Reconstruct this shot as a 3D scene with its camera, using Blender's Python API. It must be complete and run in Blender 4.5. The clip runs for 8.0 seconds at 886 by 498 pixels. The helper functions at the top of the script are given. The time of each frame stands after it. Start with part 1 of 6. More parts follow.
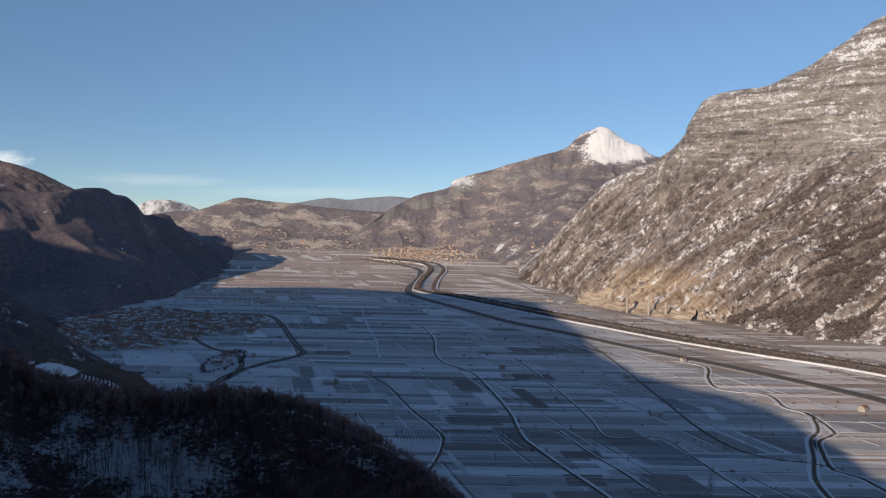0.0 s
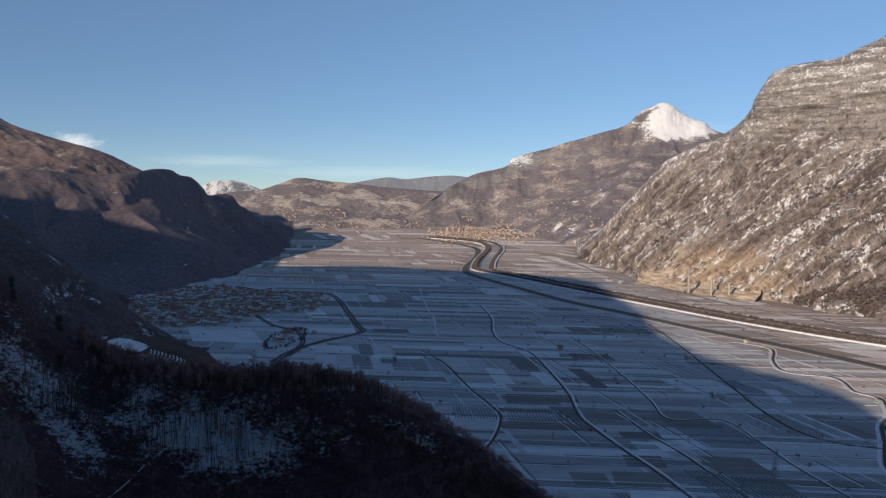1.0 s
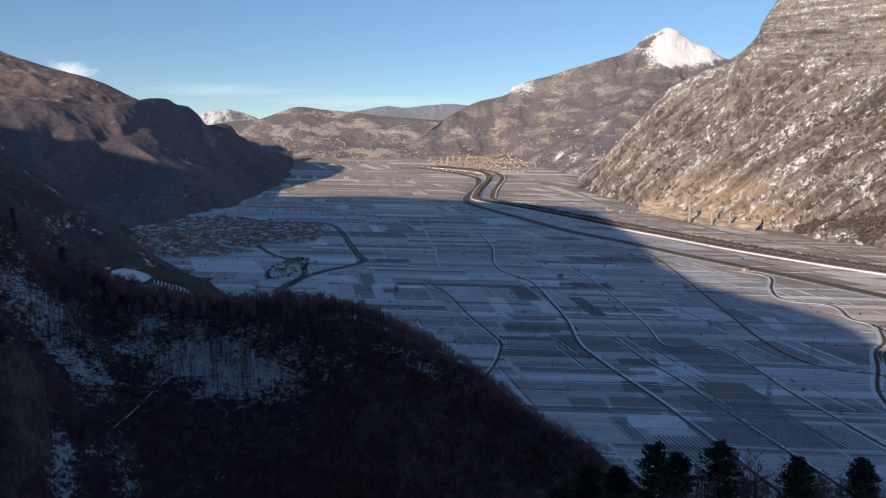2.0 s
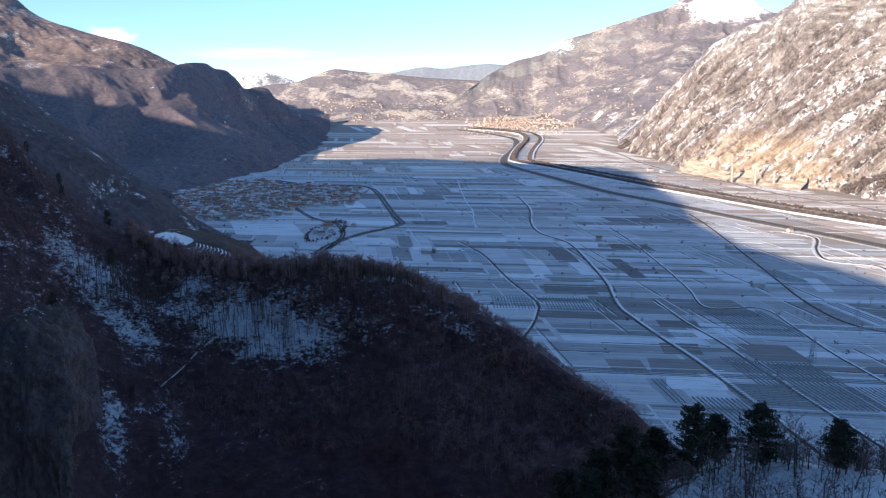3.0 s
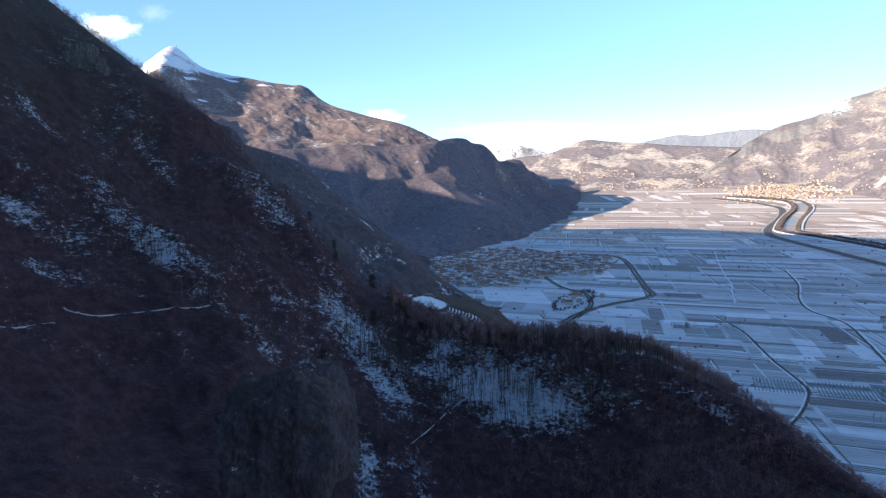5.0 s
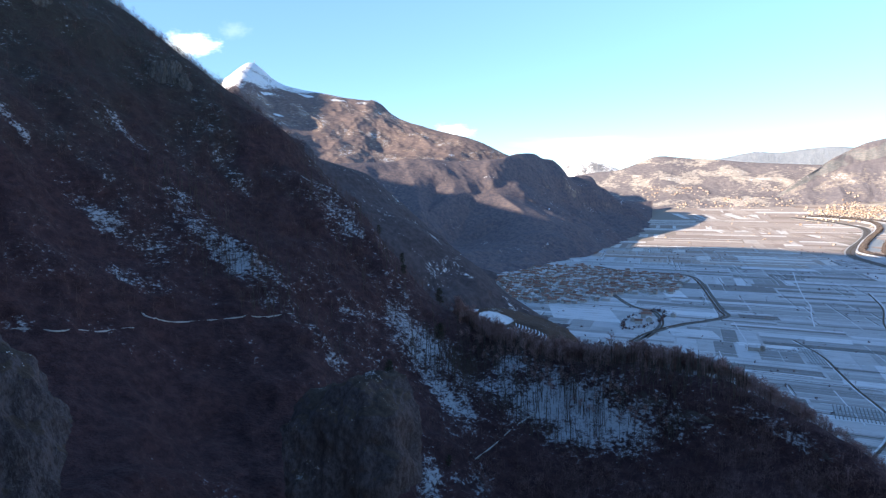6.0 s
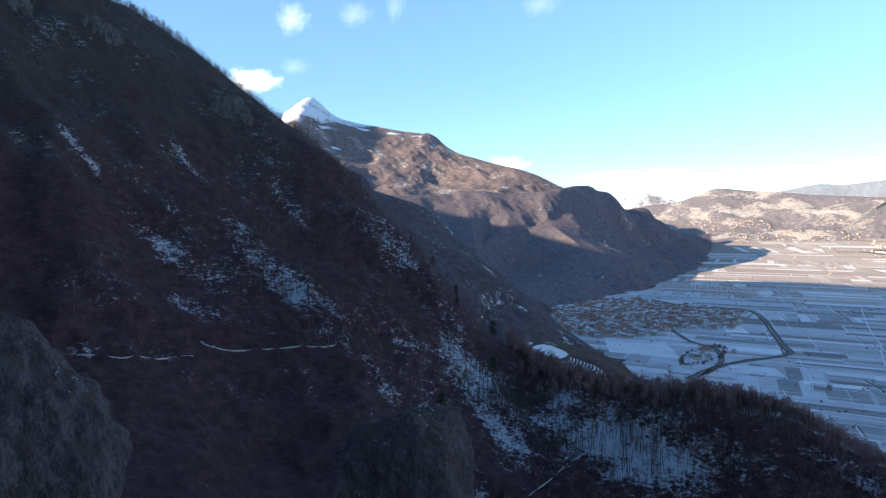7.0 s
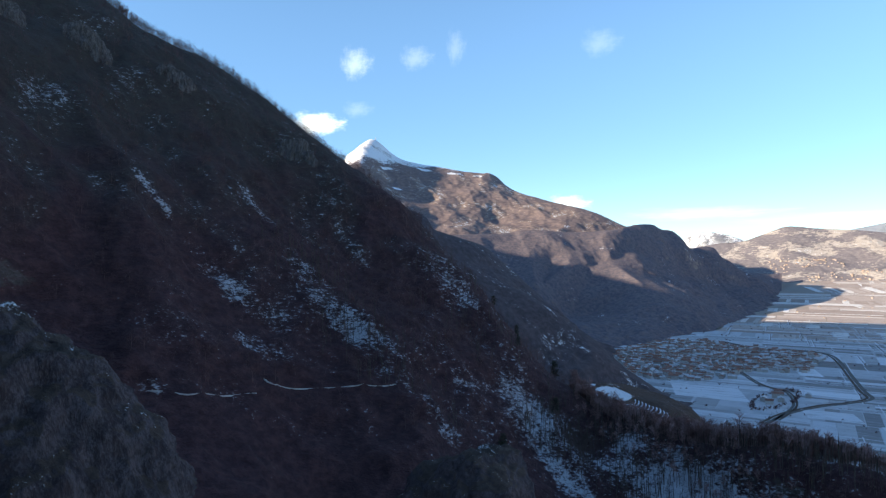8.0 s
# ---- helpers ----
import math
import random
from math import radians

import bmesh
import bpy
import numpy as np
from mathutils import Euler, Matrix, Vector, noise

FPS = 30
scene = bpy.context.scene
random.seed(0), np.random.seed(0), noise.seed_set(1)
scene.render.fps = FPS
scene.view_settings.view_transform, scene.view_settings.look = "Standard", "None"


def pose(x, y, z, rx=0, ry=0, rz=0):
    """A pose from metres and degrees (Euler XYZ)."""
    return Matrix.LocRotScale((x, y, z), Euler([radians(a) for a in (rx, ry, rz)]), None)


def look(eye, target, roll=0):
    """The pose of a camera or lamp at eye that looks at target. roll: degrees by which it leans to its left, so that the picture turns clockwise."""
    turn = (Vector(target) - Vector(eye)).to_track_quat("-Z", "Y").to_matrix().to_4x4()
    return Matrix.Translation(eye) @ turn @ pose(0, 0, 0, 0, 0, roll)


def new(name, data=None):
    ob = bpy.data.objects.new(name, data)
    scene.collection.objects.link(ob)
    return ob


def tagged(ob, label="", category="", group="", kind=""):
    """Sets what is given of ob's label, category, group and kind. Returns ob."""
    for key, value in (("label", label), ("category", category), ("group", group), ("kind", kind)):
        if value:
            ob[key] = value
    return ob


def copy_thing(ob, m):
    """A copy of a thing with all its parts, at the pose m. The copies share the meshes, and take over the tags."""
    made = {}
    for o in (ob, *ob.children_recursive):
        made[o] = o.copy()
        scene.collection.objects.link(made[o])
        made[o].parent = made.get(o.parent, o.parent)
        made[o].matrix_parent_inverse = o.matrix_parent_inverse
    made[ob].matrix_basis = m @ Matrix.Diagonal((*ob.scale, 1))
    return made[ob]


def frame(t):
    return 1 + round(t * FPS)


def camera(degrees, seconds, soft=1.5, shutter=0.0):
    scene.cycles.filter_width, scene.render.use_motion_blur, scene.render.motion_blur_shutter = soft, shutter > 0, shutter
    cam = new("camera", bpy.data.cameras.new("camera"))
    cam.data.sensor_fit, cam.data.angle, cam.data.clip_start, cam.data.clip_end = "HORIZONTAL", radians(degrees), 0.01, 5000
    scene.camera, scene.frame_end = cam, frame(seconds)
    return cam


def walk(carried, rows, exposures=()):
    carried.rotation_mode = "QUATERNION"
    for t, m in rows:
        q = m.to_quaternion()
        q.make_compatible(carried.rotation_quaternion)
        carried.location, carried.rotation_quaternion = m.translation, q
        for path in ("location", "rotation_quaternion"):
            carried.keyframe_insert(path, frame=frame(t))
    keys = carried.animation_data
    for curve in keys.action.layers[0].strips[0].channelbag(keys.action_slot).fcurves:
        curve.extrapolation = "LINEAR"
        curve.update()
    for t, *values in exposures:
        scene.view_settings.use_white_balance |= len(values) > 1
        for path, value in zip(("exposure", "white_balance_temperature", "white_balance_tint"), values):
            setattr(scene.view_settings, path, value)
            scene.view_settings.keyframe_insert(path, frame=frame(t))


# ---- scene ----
from mathutils.bvhtree import BVHTree

# ---- camera: it stands on a ledge 230 m above the valley floor and turns to the left ----
EYE = 230.0
cam = camera(60.18, 8.0, soft=1.25)
TURNS = [
    (0.0, 88.180, -0.999, 0.032), (0.5, 87.702, -1.168, 2.264), (1.0, 86.551, -0.781, 4.336),
    (1.5, 84.006, -0.741, 4.290), (1.7, 82.942, -0.735, 4.264), (2.8, 78.452, 0.058, 6.076),
    (3.0, 78.449, 0.171, 7.079), (3.5, 80.182, 0.794, 12.299), (4.0, 81.928, 1.074, 18.079),
    (4.5, 82.736, 1.162, 22.013), (4.7, 83.181, 1.386, 23.422), (5.8, 85.059, 0.811, 29.975),
    (6.0, 85.075, 0.818, 30.662), (6.5, 86.105, 0.607, 32.664), (7.0, 87.522, 0.661, 34.722),
    (7.5, 89.020, 0.721, 36.663), (8.0, 90.522, 0.759, 39.247),
]
STOPS = [(0.0, -0.27, 6450, 6), (1.7, -0.26, 6450, 6), (2.8, 0.98, 6060, 5), (4.7, 1.16, 6090, 4), (6.5, 1.30, 6250, 2), (8.0, 1.02, 6300, 0)]
walk(cam, [(t, pose(0, 0, EYE, rx, ry, rz)) for t, rx, ry, rz in TURNS], STOPS)

# ---- sky and sun: a low winter sun behind the camera's left shoulder ----
SUN_HIGH, SUN_TURN = radians(17.3), radians(216.0)
world = bpy.data.worlds.new("world")
scene.world = world
world.use_nodes = True
wn = world.node_tree.nodes
sky = wn.new("ShaderNodeTexSky")
sky.sky_type, sky.sun_disc = "NISHITA", False
sky.sun_elevation, sky.sun_rotation = SUN_HIGH, SUN_TURN
sky.altitude, sky.air_density, sky.dust_density, sky.ozone_density = 900, 0.66, 0.02, 1.0
wn["Background"].inputs["Strength"].default_value = 0.16
wl = world.node_tree.links
# dry winter air: the sky pales only little towards the horizon, all the way round
# small fair-weather clouds over the ridge and a pale veil low above the far hills
ray = wn.new("ShaderNodeTexCoord")


def cloud(fac, az, el, wide, high, thick):
    """Adds one soft cloud at a compass bearing and height (degrees) of the sky to the cover fac."""
    a, e = radians(az), radians(el)
    m = wn.new("ShaderNodeMapping")
    m.vector_type = "TEXTURE"
    m.inputs["Location"].default_value = (math.sin(a) * math.cos(e), math.cos(a) * math.cos(e), math.sin(e))
    m.inputs["Rotation"].default_value = (0, 0, -a)
    m.inputs["Scale"].default_value = (radians(wide), 1.0, radians(high))
    wl.new(ray.outputs["Generated"], m.inputs["Vector"])
    n = wn.new("ShaderNodeTexNoise")
    n.inputs["Scale"].default_value, n.inputs["Detail"].default_value, n.inputs["Roughness"].default_value = 1.5, 6, 0.68
    wl.new(m.outputs[0], n.inputs["Vector"])
    far_off = wn.new("ShaderNodeVectorMath")
    far_off.operation = "LENGTH"
    wl.new(m.outputs[0], far_off.inputs[0])
    add = wn.new("ShaderNodeMath")
    add.operation = "MULTIPLY_ADD"
    wl.new(n.outputs["Fac"], add.inputs[0])
    add.inputs[1].default_value = -1.9
    wl.new(far_off.outputs["Value"], add.inputs[2])
    soft = wn.new("ShaderNodeMapRange")
    soft.interpolation_type = "SMOOTHSTEP"
    wl.new(add.outputs[0], soft.inputs[0])
    for i, v in ((1, 0.25), (2, -1.0), (3, 0.0), (4, thick)):
        soft.inputs[i].default_value = v
    if fac is None:
        return soft.outputs[0]
    top = wn.new("ShaderNodeMath")
    top.operation = "MAXIMUM"
    wl.new(fac, top.inputs[0])
    wl.new(soft.outputs[0], top.inputs[1])
    return top.outputs[0]


height = wn.new("ShaderNodeSeparateXYZ")
wl.new(ray.outputs["Generated"], height.inputs[0])
low_air = wn.new("ShaderNodeMapRange")
low_air.interpolation_type = "SMOOTHSTEP"
wl.new(height.outputs[2], low_air.inputs[0])
for i, v in ((1, 0.0), (2, 0.36), (3, 1.0), (4, 0.0)):
    low_air.inputs[i].default_value = v
clear = wn.new("ShaderNodeMix")
clear.data_type, clear.blend_type = "RGBA", "MULTIPLY"
wl.new(low_air.outputs[0], clear.inputs[0])
deep = wn.new("ShaderNodeHueSaturation")
deep.inputs["Saturation"].default_value = 1.06
wl.new(sky.outputs[0], deep.inputs["Color"])
wl.new(deep.outputs[0], clear.inputs[6])
clear.inputs[7].default_value = (0.555, 0.597, 0.675, 1.0)
cover = None
for spec in ((-48.6, 9.8, 1.9, 0.85, 0.95), (-45.6, 14.2, 1.15, 1.1, 0.22), (-41.1, 14.6, 1.2, 0.85, 0.11), (-45.5, 10.9, 1.1, 0.6, 0.08),
             (-27.4, 15.2, 1.4, 0.95, 0.08), (-30.0, 3.7, 1.6, 0.7, 0.6), (-38.1, 15.3, 0.7, 1.2, 0.08), (-20.5, 2.8, 5.5, 0.5, 0.16), (-10.0, 2.2, 9.0, 0.5, 0.12), (14.0, 5.5, 2.5, 0.5, 0.06)):
    cover = cloud(cover, *spec)
white = wn.new("ShaderNodeMix")
white.data_type = "RGBA"
wl.new(cover, white.inputs[0])
wl.new(clear.outputs[2], white.inputs[6])
white.inputs[7].default_value = (9.0, 8.6, 8.4, 1.0)
wl.new(white.outputs[2], wn["Background"].inputs["Color"])
sun_data = bpy.data.lights.new("sun", "SUN")
sun_data.energy, sun_data.angle, sun_data.color = 5.0, radians(0.5), (1.0, 0.78, 0.59)
sun = new("sun", sun_data)
toward = Vector((math.sin(SUN_TURN) * math.cos(SUN_HIGH), math.cos(SUN_TURN) * math.cos(SUN_HIGH), math.sin(SUN_HIGH)))
sun.matrix_world = look(toward * 3000, (0, 0, 0))


# ---- materials ----
class Nodes:
    """A short way to write node trees."""

    def __init__(self, name):
        self.mat = bpy.data.materials.new(name)
        self.mat.use_nodes = True
        self.tree = self.mat.node_tree
        self.bsdf = self.tree.nodes["Principled BSDF"]
        self.bsdf.inputs["Specular IOR Level"].default_value = 0.2
        self.geo = self.tree.nodes.new("ShaderNodeNewGeometry")

    def link(self, a, b):
        self.tree.links.new(a, b)

    def put(self, socket, value):
        if isinstance(value, bpy.types.NodeSocket):
            self.link(value, socket)
        else:
            socket.default_value = value

    def place(self, sx, sy, sz, rz=0.0):
        n = self.tree.nodes.new("ShaderNodeMapping")
        n.inputs["Scale"].default_value = (sx, sy, sz)
        n.inputs["Rotation"].default_value = (0, 0, radians(rz))
        self.link(self.geo.outputs["Position"], n.inputs["Vector"])
        return n.outputs[0]

    def noise(self, vec, scale=1.0, detail=4.0, rough=0.6, warp=0.0):
        n = self.tree.nodes.new("ShaderNodeTexNoise")
        n.inputs["Scale"].default_value, n.inputs["Detail"].default_value = scale, detail
        n.inputs["Roughness"].default_value, n.inputs["Distortion"].default_value = rough, warp
        self.link(vec, n.inputs["Vector"])
        return n.outputs["Fac"]

    def ramp(self, fac, lo, hi, a=0.0, b=1.0):
        n = self.tree.nodes.new("ShaderNodeMapRange")
        n.interpolation_type = "SMOOTHSTEP"
        for i, v in enumerate((fac, lo, hi, a, b)):
            self.put(n.inputs[i], v)
        return n.outputs[0]

    def math(self, op, a, b=0.0):
        n = self.tree.nodes.new("ShaderNodeMath")
        n.operation = op
        self.put(n.inputs[0], a)
        self.put(n.inputs[1], b)
        return n.outputs[0]

    def mix(self, fac, a, b):
        n = self.tree.nodes.new("ShaderNodeMix")
        n.data_type = "RGBA"
        self.put(n.inputs[0], fac)
        for i, c in ((6, a), (7, b)):
            self.put(n.inputs[i], (*c, 1.0) if isinstance(c, tuple) else c)
        return n.outputs[2]

    def axis(self, vec, k):
        n = self.tree.nodes.new("ShaderNodeSeparateXYZ")
        self.link(vec, n.inputs[0])
        return n.outputs[k]

    def done(self, color, rough=0.9, bump=None, depth=1.0, strength=0.6):
        self.put(self.bsdf.inputs["Base Color"], (*color, 1.0) if isinstance(color, tuple) else color)
        self.put(self.bsdf.inputs["Roughness"], rough)
        if bump is not None:
            n = self.tree.nodes.new("ShaderNodeBump")
            n.inputs["Strength"].default_value, n.inputs["Distance"].default_value = strength, depth
            self.link(bump, n.inputs["Height"])
            self.link(n.outputs[0], self.bsdf.inputs["Normal"])
        return self.mat


SNOW = (0.80, 0.81, 0.84)


def slope_material(name, wood, wood_2, rock, rock_2, size, snow=0.5, steep=0.62, stretch=1.0, turn=0.0, strata=0.0, line=None, drifts=(), slant=None, speck=0.55, shelf=0.0, flat=1.0, meadow=None, fleck=45, white=SNOW, melt=0.08, upper=None, relief=0.8):
    """Mountain side: winter woods and scrub, bare rock where it is steep, snow lying in patches. size: metres of one patch;
    stretch: how far patches run down the slope; strata: strength of level rock bands; line: height above which all is snow."""
    k = Nodes(name)
    big = k.noise(k.place(1 / size, 1 / size, 1 / size / stretch, turn), 1.0, 5, 0.62, 0.4)
    fine = k.noise(k.place(8 / size, 8 / size, 8 / size * flat), 1.0, 5, 0.7)
    grain = k.noise(k.place(fleck / size, fleck / size, fleck / size * flat), 1.0, 3, 0.7)
    up = k.axis(k.geo.outputs["Normal"], 2)
    bare = k.ramp(k.math("ADD", up, k.math("MULTIPLY", k.math("SUBTRACT", fine, 0.5), 0.5)), steep - 0.10, steep + 0.06, 1.0, 0.0)
    woods = k.mix(k.ramp(fine, 0.35, 0.68), wood, wood_2)
    stone = k.mix(k.ramp(k.math("ADD", fine, k.math("MULTIPLY", k.math("SUBTRACT", grain, 0.5), 0.8)), 0.35, 0.7), rock, rock_2)
    if meadow:
        woods = k.mix(k.ramp(k.math("ADD", big, k.math("MULTIPLY", k.math("SUBTRACT", fine, 0.5), 0.5)), 0.50, 0.58), woods, meadow)
    if upper:
        z0, z1, tone = upper
        lost = k.math("ADD", k.axis(k.geo.outputs["Position"], 2), k.math("MULTIPLY", k.math("SUBTRACT", big, 0.5), 260.0))
        woods = k.mix(k.math("MULTIPLY", k.ramp(lost, z0, z1), k.ramp(fine, 0.25, 0.75, 0.5, 1.0)), woods, tone)
    color = k.mix(bare, woods, stone)
    cover = k.math("ADD", big, k.math("MULTIPLY", k.math("SUBTRACT", fine, 0.5), 0.75))
    cover = k.math("ADD", cover, k.math("MULTIPLY", k.math("SUBTRACT", grain, 0.5), speck))
    if strata:
        band = k.noise(k.place(0.0022, 0.0022, 0.045), 1.0, 3, 0.6, 0.2)
        thin = k.noise(k.place(0.010, 0.010, 0.13), 1.0, 5, 0.7, 0.5)
        high = k.ramp(k.axis(k.geo.outputs["Position"], 2), 300, 480)
        lines = k.math("MULTIPLY", k.math("MULTIPLY", k.math("SUBTRACT", thin, 0.5), 0.8), high)
        cover = k.math("ADD", cover, lines)
        cover = k.math("ADD", cover, k.math("MULTIPLY", k.math("SUBTRACT", band, 0.5), strata))
        color = k.mix(k.ramp(band, 0.42, 0.6, 0.0, 0.55), color, rock_2)
    if slant:
        ax, ay, az, wide, much = slant
        dot = k.tree.nodes.new("ShaderNodeVectorMath")
        dot.operation = "DOT_PRODUCT"
        k.link(k.geo.outputs["Position"], dot.inputs[0])
        dot.inputs[1].default_value = (ax / wide, ay / wide, az / wide)
        pair = k.tree.nodes.new("ShaderNodeCombineXYZ")
        k.link(dot.outputs["Value"], pair.inputs[0])
        k.link(k.math("MULTIPLY", k.axis(k.geo.outputs["Position"], 2), 0.006), pair.inputs[1])
        rib = k.noise(pair.outputs[0], 1.0, 4, 0.6, 0.3)
        cover = k.math("ADD", cover, k.math("MULTIPLY", k.math("SUBTRACT", rib, 0.5), much))
        color = k.mix(k.ramp(rib, 0.42, 0.60, 0.0, 0.8), color, wood)
    if line is not None:
        z = k.axis(k.geo.outputs["Position"], 2)
        cover = k.math("ADD", cover, k.ramp(z, line - 60, line + 60, 0.0, 0.35))
    for x, y, z, turned, tilted, long, wide, much in drifts:
        m = k.tree.nodes.new("ShaderNodeMapping")
        m.vector_type = "TEXTURE"
        m.inputs["Location"].default_value = (x, y, z)
        m.inputs["Rotation"].default_value = (0, radians(tilted), radians(turned))
        m.inputs["Scale"].default_value = (long, wide, wide)
        k.link(k.geo.outputs["Position"], m.inputs["Vector"])
        away = k.tree.nodes.new("ShaderNodeVectorMath")
        away.operation = "LENGTH"
        k.link(m.outputs[0], away.inputs[0])
        cover = k.math("ADD", cover, k.ramp(away.outputs["Value"], 0.3, 1.0, much, 0.0))
    if shelf:
        cover = k.math("ADD", cover, k.math("MULTIPLY", k.math("SUBTRACT", up, 0.6), shelf))
    lies = k.ramp(cover, 1.0 - snow, 1.0 + melt - snow)
    color = k.mix(lies, color, white)
    rough = k.math("ADD", fine, k.math("MULTIPLY", grain, 0.45))
    return k.done(color, 0.92, rough, size * 0.06, relief)


def plain(name, a, b, size=1.0, rough=0.85, metal=0.0, depth=0.02, by_object=0.0):
    """Two tones of one colour in grains and stains; by_object: how far one piece differs from the next."""
    k = Nodes(name)
    n1 = k.noise(k.place(1 / size, 1 / size, 1 / size), 1.0, 5, 0.65)
    n2 = k.noise(k.place(7 / size, 7 / size, 7 / size), 1.0, 3, 0.65)
    f = k.ramp(k.math("ADD", n1, k.math("MULTIPLY", k.math("SUBTRACT", n2, 0.5), 0.6)), 0.3, 0.7)
    if by_object:
        info = k.tree.nodes.new("ShaderNodeObjectInfo")
        f = k.math("ADD", k.math("MULTIPLY", f, 1 - by_object), k.math("MULTIPLY", info.outputs["Random"], by_object))
    k.bsdf.inputs["Metallic"].default_value = metal
    return k.done(k.mix(f, a, b), rough, n2, depth, 0.5)


# ---- helpers for shapes ----
def mesh_of(name, verts, faces, smooth=False):
    me = bpy.data.meshes.new(name)
    me.from_pydata([tuple(v) for v in verts], [], [tuple(f) for f in faces])
    me.update()
    if smooth:
        me.polygons.foreach_set("use_smooth", [True] * len(me.polygons))
    return me


def spline(points, n):
    """n points evenly along a smooth curve through the given ones."""
    p = np.array(points, float)
    k = len(p)
    ext = np.vstack([2 * p[0] - p[1], p, 2 * p[-1] - p[-2]])
    seg = np.linalg.norm(np.diff(p, axis=0), axis=1) ** 0.5 + 1e-6
    cum = np.concatenate([[0], np.cumsum(seg)]) / seg.sum()
    out = []
    for u in np.linspace(0, 1, n):
        i = min(np.searchsorted(cum, u, side="right") - 1, k - 2)
        i = max(i, 0)
        f = (u - cum[i]) / (cum[i + 1] - cum[i])
        a, b, c, d = ext[i], ext[i + 1], ext[i + 2], ext[i + 3]
        m1, m2 = (c - a) / 2, (d - b) / 2
        out.append((2 * f**3 - 3 * f**2 + 1) * b + (f**3 - 2 * f**2 + f) * m1 + (-2 * f**3 + 3 * f**2) * c + (f**3 - f**2) * m2)
    return np.array(out)


def fractal(p, size, octaves=5, rough=0.5):
    return noise.fractal(Vector(p) / size, 1.0 - math.log(rough, 2) * 0.0, 2.0, octaves, noise_basis="PERLIN_ORIGINAL")


def ridges(p, size, octaves=5):
    return noise.ridged_multi_fractal(Vector(p) / size, 0.9, 2.1, octaves, 1.0, 2.0, noise_basis="PERLIN_ORIGINAL") - 1.0


def loft(name, curves, nu, steps, rough, rough_size, gully=0.0, gully_size=120.0, fixed=(), ledge=None, material=None):
    """A mountain side: a smooth sheet through curves that run side by side (top to bottom), roughened. steps: rows between each
    two curves; fixed: numbers of the curves that keep their place; ledge: a function (point, height noise) that cuts level steps."""
    lines = [spline(c, nu) for c in curves]
    rows, hold = [], []
    for i in range(len(lines) - 1):
        for s in range(steps[i]):
            f = s / steps[i]
            a = lines[i - 1] if i else 2 * lines[0] - lines[1]
            d = lines[i + 2] if i + 2 < len(lines) else 2 * lines[-1] - lines[-2]
            b, c = lines[i], lines[i + 1]
            m1, m2 = (c - a) / 2 * 0.6, (d - b) / 2 * 0.6
            rows.append((2 * f**3 - 3 * f**2 + 1) * b + (f**3 - 2 * f**2 + f) * m1 + (-2 * f**3 + 3 * f**2) * c + (f**3 - f**2) * m2)
            near = min([abs(i + f - q) for q in fixed], default=1.0)
            hold.append(min(1.0, 0.12 + near * 1.8))
    rows.append(lines[-1])
    hold.append(1.0)
    grid = np.array(rows)
    nv = len(grid)
    du = np.gradient(grid, axis=1)
    dv = np.gradient(grid, axis=0)
    nrm = np.cross(du, dv)
    nrm /= np.linalg.norm(nrm, axis=2)[:, :, None] + 1e-9
    if nrm[..., 2].mean() < 0:
        nrm = -nrm
    for j in range(nv):
        for i in range(nu):
            p = grid[j, i].copy()
            h = rough * fractal(p, rough_size, 6)
            if gully:
                h += gully * ridges((p[0], p[1], p[2] * 0.25), gully_size, 5)
            q = p + nrm[j, i] * h * hold[j]
            if ledge:
                q = ledge(q, hold[j])
            grid[j, i] = q
    verts = grid.reshape(-1, 3)
    faces = [(j * nu + i, j * nu + i + 1, (j + 1) * nu + i + 1, (j + 1) * nu + i) for j in range(nv - 1) for i in range(nu - 1)]
    me = mesh_of(name, verts, faces, True)
    me.materials.append(material)
    ob = new(name, me)
    return ob, grid


def lift(y):
    """The height of the valley floor: level near by, rising gently up the valley."""
    return 0.00172 * max(0.0, y - 2700.0) ** 1.5


def ribbon(name, points, width, up, material, n=60, parent=None, thick=0.6):
    """A road, dyke or water sheet laid on the valley floor along a curve, with sides."""
    line = spline([(x, y, 0) for x, y in points], n)
    verts, faces = [], []
    for i, p in enumerate(line):
        d = line[min(i + 1, n - 1)] - line[max(i - 1, 0)]
        d /= np.linalg.norm(d) + 1e-9
        s = np.array((d[1], -d[0], 0)) * width / 2
        for q, z in ((p - s * 1.15, up - thick), (p - s, up), (p + s, up), (p + s * 1.15, up - thick)):
            verts.append((q[0], q[1], lift(q[1]) + z))
    for i in range(n - 1):
        for k in range(3):
            faces.append((i * 4 + k, i * 4 + k + 1, i * 4 + 5 + k, i * 4 + 4 + k))
    me = mesh_of(name, verts, faces)
    me.materials.append(material)
    ob = new(name, me)
    ob.parent = parent
    return ob


